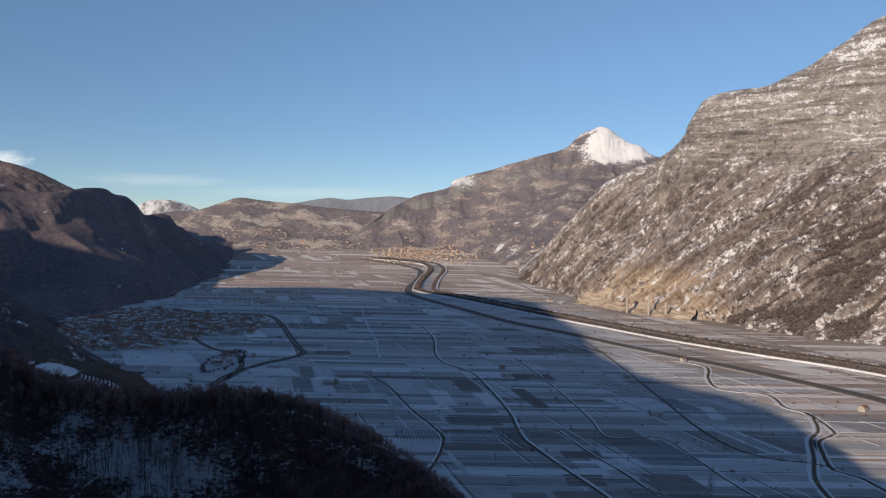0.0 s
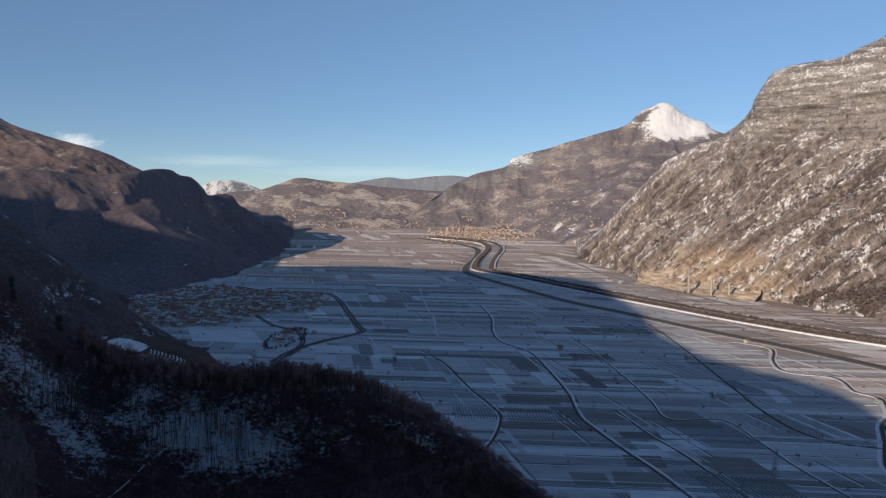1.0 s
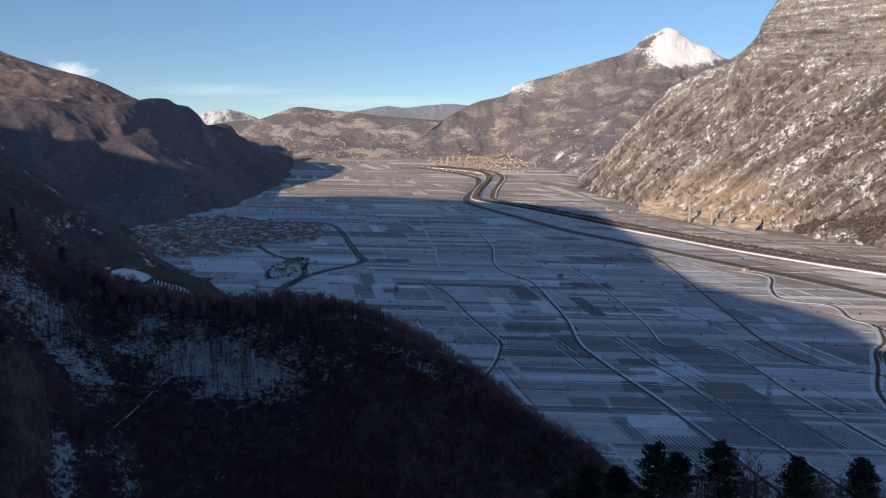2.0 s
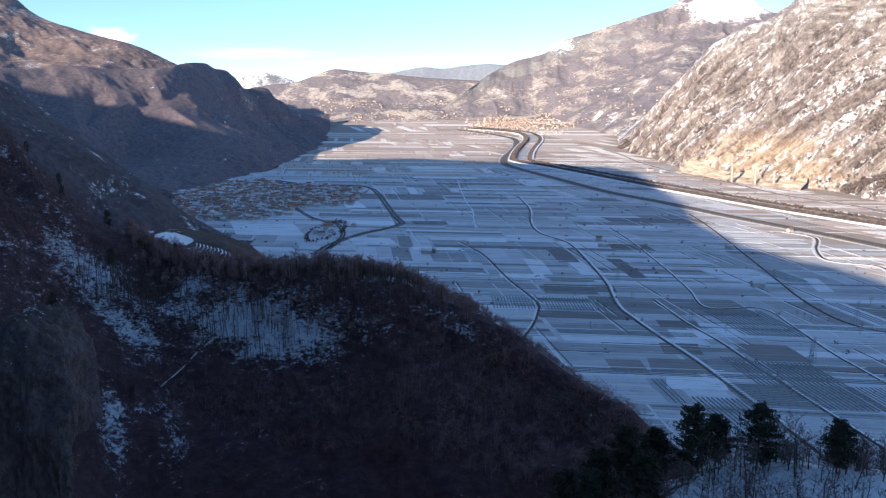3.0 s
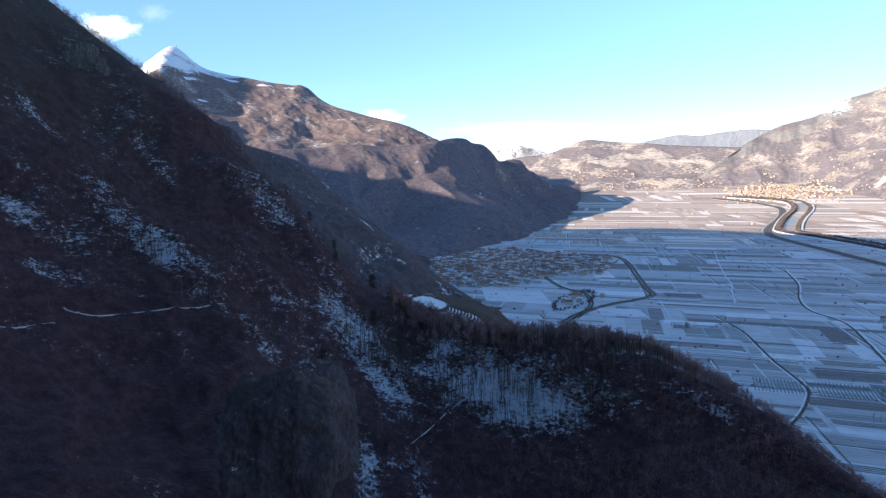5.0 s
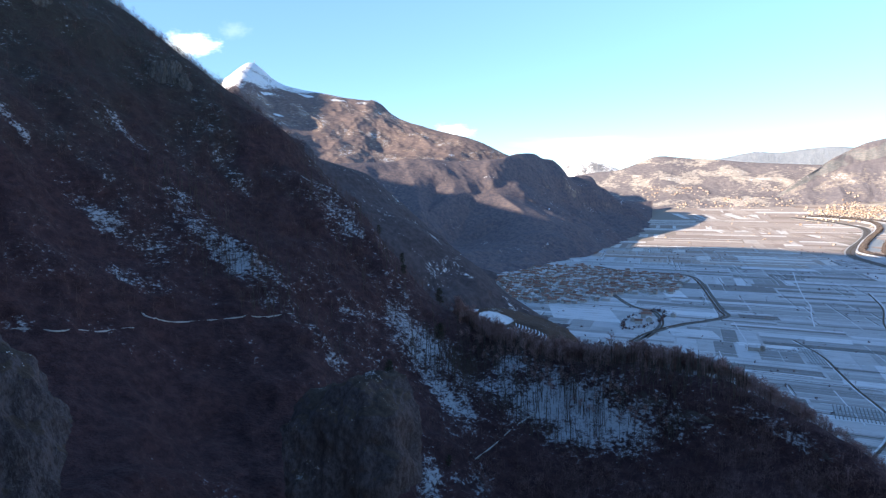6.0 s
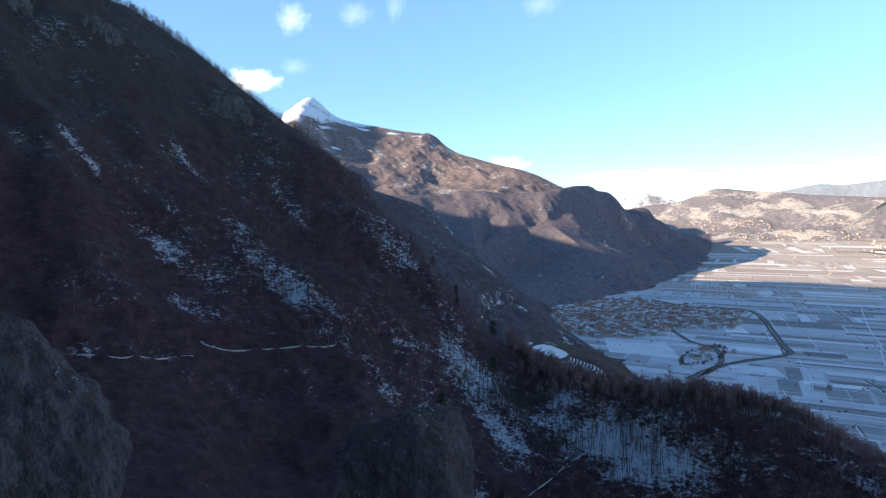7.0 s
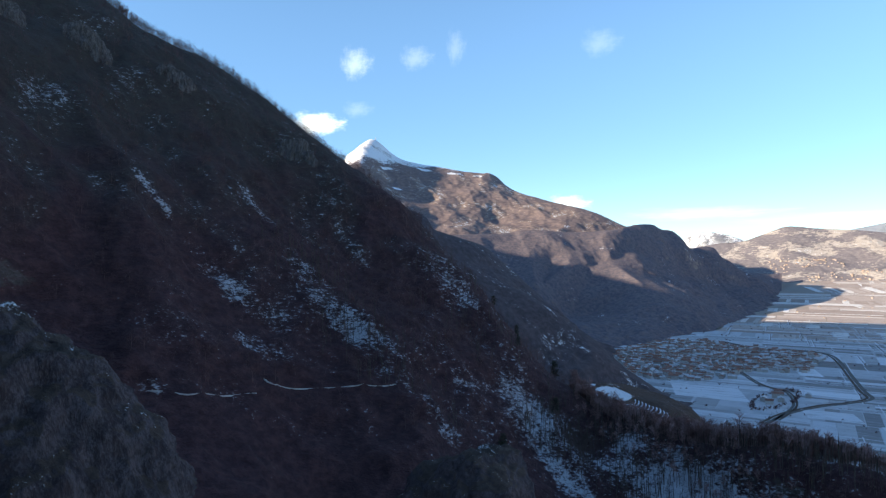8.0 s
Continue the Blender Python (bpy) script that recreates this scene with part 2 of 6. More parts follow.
# ---- materials of the place ----
CLIFF_SNOW = ((835, 1778, 209, 0, 0, 26, 20, 0.30), (872, 1740, 200, 0, 0, 18, 24, 0.30), (799, 1752, 138, 0, 0, 24, 16, 0.28), (749, 1798, 74, -30, -30, 40, 16, 0.24), (905, 1635, 86, 0, 0, 30, 14, 0.28), (731, 1953, 168, -50, -10, 40, 9, 0.28),
    (626, 2141, 190, -50, 0, 34, 7, 0.3), (1085, 1980, 705, -30, 0, 110, 40, 0.20), (1030, 1995, 655, -30, 0, 80, 10, 0.30), (1049, 1960, 628, -30, 0, 60, 8, 0.25), (953, 2075, 639, -30, 0, 40, 12, 0.25), (560, 2660, 380, -60, -25, 140, 40, 0.10),
    (900, 1990, 440, 0, 0, 260, 90, -0.10), (900, 1750, 210, 0, 60, 60, 20, -0.2))


def cliff_material(name, drifts):
    """Sunny limestone face: level rock bands with snow on their ledges above, slanting wooded ribs and gullies with crumbs of snow below."""
    k = Nodes(name)
    where = k.geo.outputs["Position"]
    z = k.axis(where, 2)
    dot = k.tree.nodes.new("ShaderNodeVectorMath")
    dot.operation = "DOT_PRODUCT"
    k.link(where, dot.inputs[0])
    dot.inputs[1].default_value = (-0.40, 0.92, 0.95)

    def slanting(wide, tall, detail):
        pair = k.tree.nodes.new("ShaderNodeCombineXYZ")
        k.link(k.math("MULTIPLY", dot.outputs["Value"], 1 / wide), pair.inputs[0])
        k.link(k.math("MULTIPLY", z, 1 / tall), pair.inputs[1])
        return k.noise(pair.outputs[0], 1.0, detail, 0.68, 1.1)

    def part_of(n, much):
        return k.math("MULTIPLY", k.math("SUBTRACT", n, 0.5), much)

    broad, narrow = slanting(62, 230, 4), slanting(17, 60, 5)
    mid = k.noise(k.place(0.055, 0.055, 0.04), 1.0, 5, 0.7, 0.5)
    crumbs = k.noise(k.place(0.20, 0.20, 0.17), 1.0, 4, 0.8, 0.6)
    bands = k.noise(k.place(0.0035, 0.0035, 0.055), 1.0, 4, 0.65, 0.25)
    layers = k.noise(k.place(0.02, 0.02, 0.20), 1.0, 5, 0.75, 0.8)
    high = k.ramp(k.math("ADD", z, part_of(broad, 260)), 330, 470)
    low_f = k.math("ADD", k.math("ADD", part_of(broad, 0.9), part_of(narrow, 0.5)), part_of(mid, 0.8))
    high_f = k.math("ADD", k.math("ADD", part_of(bands, 0.8), part_of(layers, 0.6)), part_of(mid, 0.35))
    f = k.math("ADD", low_f, k.math("MULTIPLY", high, k.math("SUBTRACT", high_f, low_f)))
    tone = k.math("ADD", f, part_of(crumbs, 0.7))
    color = k.mix(k.ramp(tone, -0.18, 0.0), (0.104, 0.087, 0.090), (0.250, 0.216, 0.207))
    color = k.mix(k.ramp(tone, 0.0, 0.18), color, (0.41, 0.370, 0.348))
    stone = k.mix(k.ramp(k.math("ADD", f, part_of(crumbs, 0.9)), -0.17, 0.15), (0.165, 0.152, 0.149), (0.43, 0.404, 0.382))
    color = k.mix(k.math("MULTIPLY", high, 0.75), color, stone)
    ochre = k.tree.nodes.new("ShaderNodeMapping")
    ochre.vector_type = "TEXTURE"
    ochre.inputs["Location"].default_value, ochre.inputs["Rotation"].default_value, ochre.inputs["Scale"].default_value = (575, 2110, 30), (0, 0, radians(-57)), (330, 150, 135)
    k.link(where, ochre.inputs["Vector"])
    near_by = k.tree.nodes.new("ShaderNodeVectorMath")
    near_by.operation = "LENGTH"
    k.link(ochre.outputs[0], near_by.inputs[0])
    stain = k.ramp(k.math("ADD", near_by.outputs["Value"], part_of(mid, 1.6)), 0.45, 1.0, 0.85, 0.0)
    color = k.mix(stain, color, k.mix(k.ramp(tone, -0.15, 0.12), (0.25, 0.19, 0.145), (0.50, 0.405, 0.31)))
    cover = k.math("ADD", k.math("MULTIPLY", f, 0.85), k.math("ADD", part_of(crumbs, 1.1), part_of(mid, 0.7)))
    up = k.axis(k.geo.outputs["Normal"], 2)
    cover = k.math("ADD", cover, k.math("MULTIPLY", k.math("SUBTRACT", up, 0.55), 0.22))
    for x, y, h, turned, tilted, long, wide, much in drifts:
        m = k.tree.nodes.new("ShaderNodeMapping")
        m.vector_type = "TEXTURE"
        m.inputs["Location"].default_value = (x, y, h)
        m.inputs["Rotation"].default_value = (0, radians(tilted), radians(turned))
        m.inputs["Scale"].default_value = (long, wide, wide)
        k.link(where, m.inputs["Vector"])
        away = k.tree.nodes.new("ShaderNodeVectorMath")
        away.operation = "LENGTH"
        k.link(m.outputs[0], away.inputs[0])
        cover = k.math("ADD", cover, k.ramp(away.outputs["Value"], 0.2, 1.0, much, 0.0))
    color = k.mix(k.ramp(cover, 0.088, 0.148), color, SNOW)
    relief = k.math("ADD", k.math("ADD", f, mid), k.math("MULTIPLY", crumbs, 0.5))
    return k.done(color, 0.92, relief, 5.0, 0.9)


M_CLIFF = cliff_material("cliff", CLIFF_SNOW)
# cool violet-grey woods: some distance haze is mixed into the base colour
M_PEAK = slope_material("far_range", (0.150, 0.138, 0.160), (0.200, 0.182, 0.198), (0.20, 0.21, 0.22), (0.33, 0.31, 0.31), 130, 0.33, 0.16, 0.6, 0, 0.0, 800,
    # the -0.6 entry takes snow off the summit's left flank to paint its shade
    ((985, 4400, 705, 0, 0, 330, 170, 0.50), (1060, 4420, 690, 0, 0, 150, 90, 0.25), (905, 4490, 812, 0, 0, 50, 20, 0.4), (815, 4490, 735, 0, -36, 85, 34, -0.6), (727, 4430, 686, 0, -40, 60, 22, 0.45), (463, 4363, 489, 0, 0, 60, 30, 0.15), (384, 4375, 456, 0, -30, 50, 35, 0.16),
     (494, 4061, 308, 0, 0, 110, 16, 0.22), (408, 4083, 246, 0, 0, 80, 10, 0.2), (90, 4440, 470, 0, 0, 130, 60, 0.22), (332, 3718, 96, 60, 0, 150, 50, 0.20), (290, 3871, 118, 50, 0, 110, 34, 0.20)), None, 0.6, 0.0, 2.6, (0.30, 0.262, 0.245), relief=0.5)
# far hills: paler and cooler than real woods, with haze put into the colour
M_FAR = slope_material("far_hills", (0.180, 0.162, 0.176), (0.27, 0.236, 0.236), (0.3, 0.27, 0.25), (0.4, 0.36, 0.33), 150, 0.31, 0.1, 0.45, 0, 0.0, None, (), None, 0.6, 0.0, 3.2, (0.47, 0.41, 0.36), relief=0.5)
# horizon ridge: the haze of distance is painted in as a blue-grey base
M_HAZE_RIDGE = slope_material("hazy_ridge", (0.235, 0.265, 0.32), (0.285, 0.315, 0.37), (0.3, 0.3, 0.3), (0.4, 0.4, 0.4), 200, 0.25, 0.1)
# darker, bluish copy of the woods: the spurs' shade is put into the colour
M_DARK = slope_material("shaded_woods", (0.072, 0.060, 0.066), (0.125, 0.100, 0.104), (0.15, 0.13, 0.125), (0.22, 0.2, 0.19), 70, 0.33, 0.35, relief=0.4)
M_SNOWY = slope_material("snow_range", (0.25, 0.25, 0.27), (0.3, 0.3, 0.32), (0.35, 0.35, 0.37), (0.45, 0.45, 0.47), 200, 0.62, 0.5)
# violet-grey woods: the haze over this range is put into the colour
M_LEFT = slope_material("brown_range", (0.150, 0.120, 0.126), (0.27, 0.202, 0.182), (0.27, 0.23, 0.20), (0.36, 0.31, 0.27), 120, 0.335, 0.30, 0.7, 0, 0.0, 640,
    ((-2530, 2560, 750, 0, 0, 150, 110, 0.7), (-2325, 2740, 686, 40, 18, 250, 30, 0.26), (-2088, 2905, 596, 40, 30, 70, 34, 0.45), (-1524, 2680, 350, 40, 0, 60, 20, 0.55), (-1311, 2700, 335, 40, 0, 34, 14, 0.5), (-1712, 2500, 436, 40, 0, 50, 9, 0.45), (-1854, 2480, 416, 40, 0, 44, 9, 0.45), (-2070, 2805, 580, 42, 20, 70, 30, 0.34), (-2000, 2840, 540, 42, 40, 50, 26, 0.30), (-2257, 2626, 615, 42, 0, 60, 22, 0.32), (-2170, 2730, 598, 42, 0, 80, 20, 0.30), (-2304, 2400, 612, 80, 0, 110, 18, 0.28), (-2290, 2745, 648, 40, 0, 190, 55, 0.34), (-1725, 3060, 376, 60, 0, 110, 40, 0.22),
     (-1744, 2986, 380, 40, 0, 40, 19, 0.5), (-1675, 3240, 391, 0, 0, 30, 15, 0.5), (-1871, 2620, 404, 40, 0, 34, 17, 0.5), (-2170, 2365, 518, 40, 0, 40, 17, 0.45), (-2111, 2525, 502, 40, 0, 60, 15, 0.45), (-1794, 3207, 453, 40, 0, 40, 17, 0.4)), None, 0.8, 0.0, 2.6, (0.275, 0.208, 0.176), relief=0.4)
# spur woods tinted bluer to paint in haze and sky-lit shade
M_SPUR = slope_material("brown_spur", (0.116, 0.104, 0.126), (0.22, 0.172, 0.166), (0.25, 0.20, 0.17), (0.37, 0.29, 0.24), 90, 0.27, 0.34, 1.0, 0, 0.0, None,
    ((-1512, 2067, 273, 30, 0, 50, 15, 0.5), (-1592, 2550, 326, 60, 0, 70, 17, 0.45), (-1418, 2842, 328, 0, 0, 20, 15, 0.4), (-996, 1889, 37, 80, 0, 60, 12, 0.2), (-1012, 1821, 34, 80, 0, 50, 10, 0.2)), relief=0.35)


def drift(a, b, wide, much):
    """A long patch of lying snow from a to b, in the form that slope_material takes."""
    (ax, ay, az), (bx, by, bz) = a, b
    flat = math.hypot(bx - ax, by - ay)
    long = math.dist(a, b) / 2 + wide
    return ((ax + bx) / 2, (ay + by) / 2, (az + bz) / 2, math.degrees(math.atan2(by - ay, bx - ax)), math.degrees(math.atan2(az - bz, flat)), long, wide, much)


DRIFTS = [drift(*d) for d in (((-352, 193, 274), (-334, 202, 250), 6, 0.25), ((-330, 206, 240), (-295, 216, 209), 11, 0.18), ((-380, 202, 292), (-358, 194, 278), 8, 0.13),
    ((-360, 262, 270), (-330, 268, 243), 10, 0.21), ((-325, 266, 238), (-262, 253, 194), 15, 0.16), ((-278, 200, 196), (-258, 208, 189), 11, 0.22), ((-285, 262, 208), (-222, 249, 172), 17, 0.18),
    ((-300, 350, 232), (-190, 328, 142), 24, 0.11), ((-340, 372, 272), (-215, 345, 165), 42, 0.04), ((-222, 250, 173), (-185, 246, 150), 10, 0.16), ((-256, 140, 190), (-252, 146, 184), 7, 0.24),
    ((-190, 330, 148), (-95, 326, 132), 26, 0.27), ((-152, 318, 132), (-92, 312, 118), 20, 0.26), ((-225, 322, 158), (-160, 300, 122), 24, 0.22), ((-90, 318, 130), (-20, 300, 128), 14, 0.12),
    ((-552, 246, 426), (-478, 334, 354), 5, 0.2), ((-230, 120, 170), (-150, 190, 120), 60, -0.09), ((-160, 258, 121), (-139, 223, 104), 8, 0.18), ((-152, 284, 114), (-128, 246, 92), 11, 0.16), ((-108, 287, 110), (-106, 262, 93), 6, 0.18), ((-60, 326, 140), (22, 276, 122), 7, 0.30))]
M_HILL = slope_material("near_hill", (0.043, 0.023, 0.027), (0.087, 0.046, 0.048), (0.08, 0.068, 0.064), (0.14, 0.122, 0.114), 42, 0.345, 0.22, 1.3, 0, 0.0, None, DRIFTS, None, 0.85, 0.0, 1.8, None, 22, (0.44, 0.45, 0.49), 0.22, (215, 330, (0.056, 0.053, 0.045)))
M_PALE_ROCK = slope_material("pale_rock", (0.05, 0.043, 0.039), (0.08, 0.068, 0.060), (0.060, 0.053, 0.052), (0.165, 0.150, 0.144), 9, 0.25, 0.72, 3.0, 0, 0.0, None, (), None, 0.8, 0.25, 0.35)
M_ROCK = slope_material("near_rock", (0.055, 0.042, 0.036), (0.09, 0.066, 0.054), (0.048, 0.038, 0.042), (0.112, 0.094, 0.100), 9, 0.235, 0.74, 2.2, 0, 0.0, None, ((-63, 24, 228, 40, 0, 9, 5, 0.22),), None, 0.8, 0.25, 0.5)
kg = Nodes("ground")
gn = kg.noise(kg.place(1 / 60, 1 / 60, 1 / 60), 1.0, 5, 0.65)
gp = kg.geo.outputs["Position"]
# thinner snow and browner ground, put into the colour where the sun reaches
sunlit_thaw = kg.math("MAXIMUM", kg.ramp(kg.axis(gp, 0), 250, 620), kg.ramp(kg.axis(gp, 1), 2350, 2750))
sunlit_thaw = kg.ramp(kg.math("ADD", kg.math("MULTIPLY", sunlit_thaw, 0.6), gn), 0.5, 0.95)
M_GROUND = kg.done(kg.mix(sunlit_thaw, kg.mix(kg.ramp(gn, 0.3, 0.7), (0.38, 0.38, 0.39), (0.62, 0.63, 0.66)), (0.34, 0.29, 0.25)), 0.95, gn, 0.1, 0.4)
M_ASPHALT = plain("asphalt", (0.10, 0.092, 0.088), (0.17, 0.158, 0.15), 8)
M_SNOWROAD = plain("snowy_track", (0.60, 0.61, 0.64), (0.78, 0.79, 0.82), 12)
M_BANK = plain("bank_scrub", (0.07, 0.052, 0.04), (0.14, 0.11, 0.085), 14)
# pale water: part of the sky's reflection is put into the base colour
kw = Nodes("water")
M_WATER = kw.done((0.27, 0.31, 0.32), 0.28, kw.noise(kw.place(0.2, 0.2, 0.2), 1.0, 3), 0.05, 0.3)
kw.bsdf.inputs["Specular IOR Level"].default_value = 0.5

# ---- valley floor ----
gx = np.linspace(-3400, 3000, 65)
gy = np.concatenate([np.linspace(-1500, 2700, 22), np.linspace(2760, 4950, 50)])
gv = [(x, y, lift(y)) for y in gy for x in gx]
gf = [(j * 65 + i, j * 65 + i + 1, j * 65 + 66 + i, j * 65 + 65 + i) for j in range(len(gy) - 1) for i in range(64)]
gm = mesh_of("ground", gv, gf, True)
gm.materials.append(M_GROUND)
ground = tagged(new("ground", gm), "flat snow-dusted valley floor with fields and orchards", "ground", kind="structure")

# ---- the mountains ----
def behind(curve, out, z, n=None):
    """The far foot of a crest: pushed away from the ledge by out metres, down to z."""
    return [(x * (1 + out / math.hypot(x, y)), y * (1 + out / math.hypot(x, y)), z) for x, y, _ in curve]


def between(a, b, f, sag):
    return [tuple(p + (q - p) * g for p, q, g in zip(u, v, (f, f, f + sag))) for u, v in zip(a, b)]


cliff_crest = [(315, 3190, 5), (357, 3079, 72), (463, 2913, 234), (592, 2686, 395), (698, 2505, 451), (735, 2337, 515), (742, 2283, 567), (782, 2248, 617), (909, 2167, 637), (1003, 2103, 684), (1075, 2067, 738), (1152, 2025, 796), (1400, 1880, 920), (1900, 1500, 1050)]
cliff_foot = [(300, 3150, -8), (335, 3000, -8), (400, 2750, -8), (431, 2400, -8), (450, 2258, -8), (520, 2130, -8), (600, 2000, -8), (672, 1896, -8), (710, 1800, -8), (750, 1690, -8), (800, 1600, -8), (890, 1550, -8), (1150, 1350, -8), (1500, 900, -8)]


GULLIES = [[np.array(q, float) for q in line] for line in (
    [(912, 1757, 250), (863, 1700, 180), (776, 1725, 88), (700, 1860, 20)], [(991, 1732, 264), (934, 1694, 194), (894, 1686, 131), (770, 1678, 17)], [(935, 1614, 113), (905, 1633, 62), (834, 1611, 27)], [(924, 2013, 495), (904, 2004, 435), (863, 2005, 375), (806, 2006, 300)])]


def bench(p, hold):
    """Level rock bands in the upper half of the cliff, slanting ribs and gullies in the lower."""
    z = p[2]
    low = max(0.0, min(1.0, (560 - z) / 160)) * max(0.0, min(1.0, z / 60))
    along = (-0.40 * p[0] + 0.92 * p[1] + 0.95 * z) / 105
    rib = noise.ridged_multi_fractal(Vector((along, z / 520, 3.1)), 0.9, 2.1, 4, 1.0, 2.0, noise_basis="PERLIN_ORIGINAL") - 1.0
    p = p + np.array((-0.72, -0.62, 0.2)) * rib * 34 * low * hold
    for line in GULLIES if z < 560 else ():
        d = 1e9
        for a, b in zip(line, line[1:]):
            f = max(0.0, min(1.0, float(np.dot(p - a, b - a) / np.dot(b - a, b - a))))
            d = min(d, float(np.linalg.norm(p - a - f * (b - a))))
        p = p + np.array((0.68, 0.70, -0.2)) * 30 * max(0.0, 1 - d / 48) * hold
    if z > 330:
        w = z + 22 * fractal(p, 130, 4)
        f = (w / 24.0) % 1.0
        g = (w / 11.7) % 1.0
        step = (1.0 if f > 0.35 else f / 0.35) - f
        step += 0.4 * ((1.0 if g > 0.4 else g / 0.4) - g)
        p = p + np.array((0.45, 0.85, 0)) * step * 14 * min(1.0, (z - 330) / 140) * hold
    return p


cliff, cliff_grid = loft("cliff_mountain", [behind(cliff_crest, 700, 100), cliff_crest, between(cliff_crest, cliff_foot, 0.34, 0.10), between(cliff_crest, cliff_foot, 0.68, 0.05), cliff_foot],
    430, [6, 92, 84, 74], 22, 150, 12, 110, (1,), bench, M_CLIFF)
tagged(cliff, "steep layered limestone mountain, scrub and snow patches in sun", "mountain", kind="structure")

peak_crest = [(-700, 4200, 60), (-580, 4261, 113), (-426, 4279, 229), (-196, 4396, 376), (14, 4450, 437), (78, 4449, 494), (309, 4489, 560), (569, 4464, 634), (705, 4495, 682), (771, 4504, 741), (824, 4526, 774), (872, 4517, 793), (910, 4509, 810), (967, 4497, 796), (1015, 4487, 759), (1079, 4472, 716), (1141, 4456, 696), (1234, 4431, 637), (1600, 4300, 560)]
peak_foot = [(-700, 4150, 70), (-561, 4122, 75), (-450, 4130, 75), (-259, 4163, 75), (-150, 4180, 80), (-60, 4190, 80), (50, 4150, 80), (150, 3940, 65), (213, 3775, 55), (250, 3700, 50), (280, 3640, 45), (310, 3570, 40), (340, 3510, 35), (370, 3440, 30), (410, 3360, 25), (460, 3270, 15), (520, 3200, 0), (650, 3100, 0), (900, 3000, 0)]
peak, _g_peak = loft("snow_peak_mountain", [behind(peak_crest, 300, 100), peak_crest, between(peak_crest, peak_foot, 0.14, 0.14), between(peak_crest, peak_foot, 0.45, 0.12), peak_foot],
    380, [4, 50, 60, 80], 14, 260, 11, 190, (1,), None, M_PEAK)
tagged(peak, "wooded mountain with a white snow-covered pyramid summit", "mountain", kind="structure")

far_crest = [(-1700, 4280, 240), (-1551, 4331, 277), (-1407, 4379, 290), (-1275, 4472, 346), (-1196, 4494, 368), (-1056, 4528, 354), (-894, 4563, 341), (-765, 4587, 326), (-635, 4606, 315), (-470, 4626, 304), (-304, 4640, 296), (-100, 4650, 285)]
far_foot = [(-1500, 3700, 40), (-1350, 3750, 45), (-1250, 3800, 50), (-1150, 3850, 50), (-1000, 3900, 55), (-880, 3950, 60), (-740, 4000, 65), (-640, 4000, 70), (-500, 4020, 70), (-280, 4080, 75), (-60, 4100, 80), (150, 4150, 80)]
far, _g_far = loft("far_hills", [behind(far_crest, 120, 150), far_crest, between(far_crest, far_foot, 0.5, 0.12), far_foot],
    260, [3, 50, 50], 15, 300, 5, 260, (1,), None, M_FAR)
tagged(far, "distant wooded hills with meadows and scattered villages", "hills", kind="structure")
blue_crest = [(-1250, 4655, 290), (-1052, 4704, 325), (-886, 4738, 354), (-722, 4766, 384), (-602, 4782, 376), (-463, 4798, 392), (-323, 4809, 402), (-200, 4816, 393), (-20, 4820, 385)]
blue, _ = loft("hazy_ridge", [behind(blue_crest, 50, 200), blue_crest, [(x * 0.985, y * 0.985, 150) for x, y, z in blue_crest]], 120, [2, 16], 10, 200, 6, 160, (1,), None, M_HAZE_RIDGE)
tagged(blue, "long ridge on the far horizon, its haze painted blue-grey", "mountain", kind="structure")
range_crest = [(-2000, 4350, 200), (-1821, 4441, 274), (-1750, 4470, 331), (-1678, 4497, 347), (-1589, 4529, 343), (-1468, 4570, 299), (-1250, 4640, 200)]
snowy, _ = loft("snow_range", [behind(range_crest, 60, 150), range_crest, [(x * 0.97, y * 0.97, 60) for x, y, z in range_crest]], 90, [3, 30], 18, 120, 14, 90, (1,), None, M_SNOWY)
tagged(snowy, "far snow-covered mountain range", "mountain", kind="structure")

left_crest = [(-2900, 2050, 240), (-2740, 2320, 420), (-2625, 2470, 640), (-2551, 2540, 740), (-2508, 2583, 767), (-2448, 2640, 704), (-2409, 2675, 675), (-2320, 2753, 646), (-2133, 2900, 609), (-2090, 2931, 608), (-1929, 2881, 516), (-1709, 2858, 453), (-1509, 2892, 390), (-1342, 2993, 290)]
left_foot = [(-2350, 1500, 120), (-2200, 1480, 160), (-2040, 1470, 200), (-1920, 1480, 240), (-1840, 1500, 250), (-1820, 1600, 250), (-1800, 1700, 250), (-1775, 1800, 250), (-1740, 1930, 245), (-1690, 2060, 245), (-1610, 2190, 240), (-1510, 2330, 230), (-1400, 2500, 210), (-1330, 2700, 170)]
def shelves(p, hold):
    """Broad level shelves, one above the other, worn and uneven."""
    w = p[2] + 46 * fractal(p, 420, 3)
    f = (w / 92.0) % 1.0
    step = (1.0 if f > 0.45 else f / 0.45) - f
    return p + np.array((-0.3, 0.3, 0.55)) * step * 34 * hold


left, _ = loft("brown_mountain", [behind(left_crest, 400, 200), left_crest, between(left_crest, left_foot, 0.5, 0.06), left_foot],
    320, [4, 90, 90], 16, 230, 12, 210, (1,), shelves, M_LEFT)
tagged(left, "brown wooded mountain with a snowy ridge and high meadows", "mountain", kind="structure")

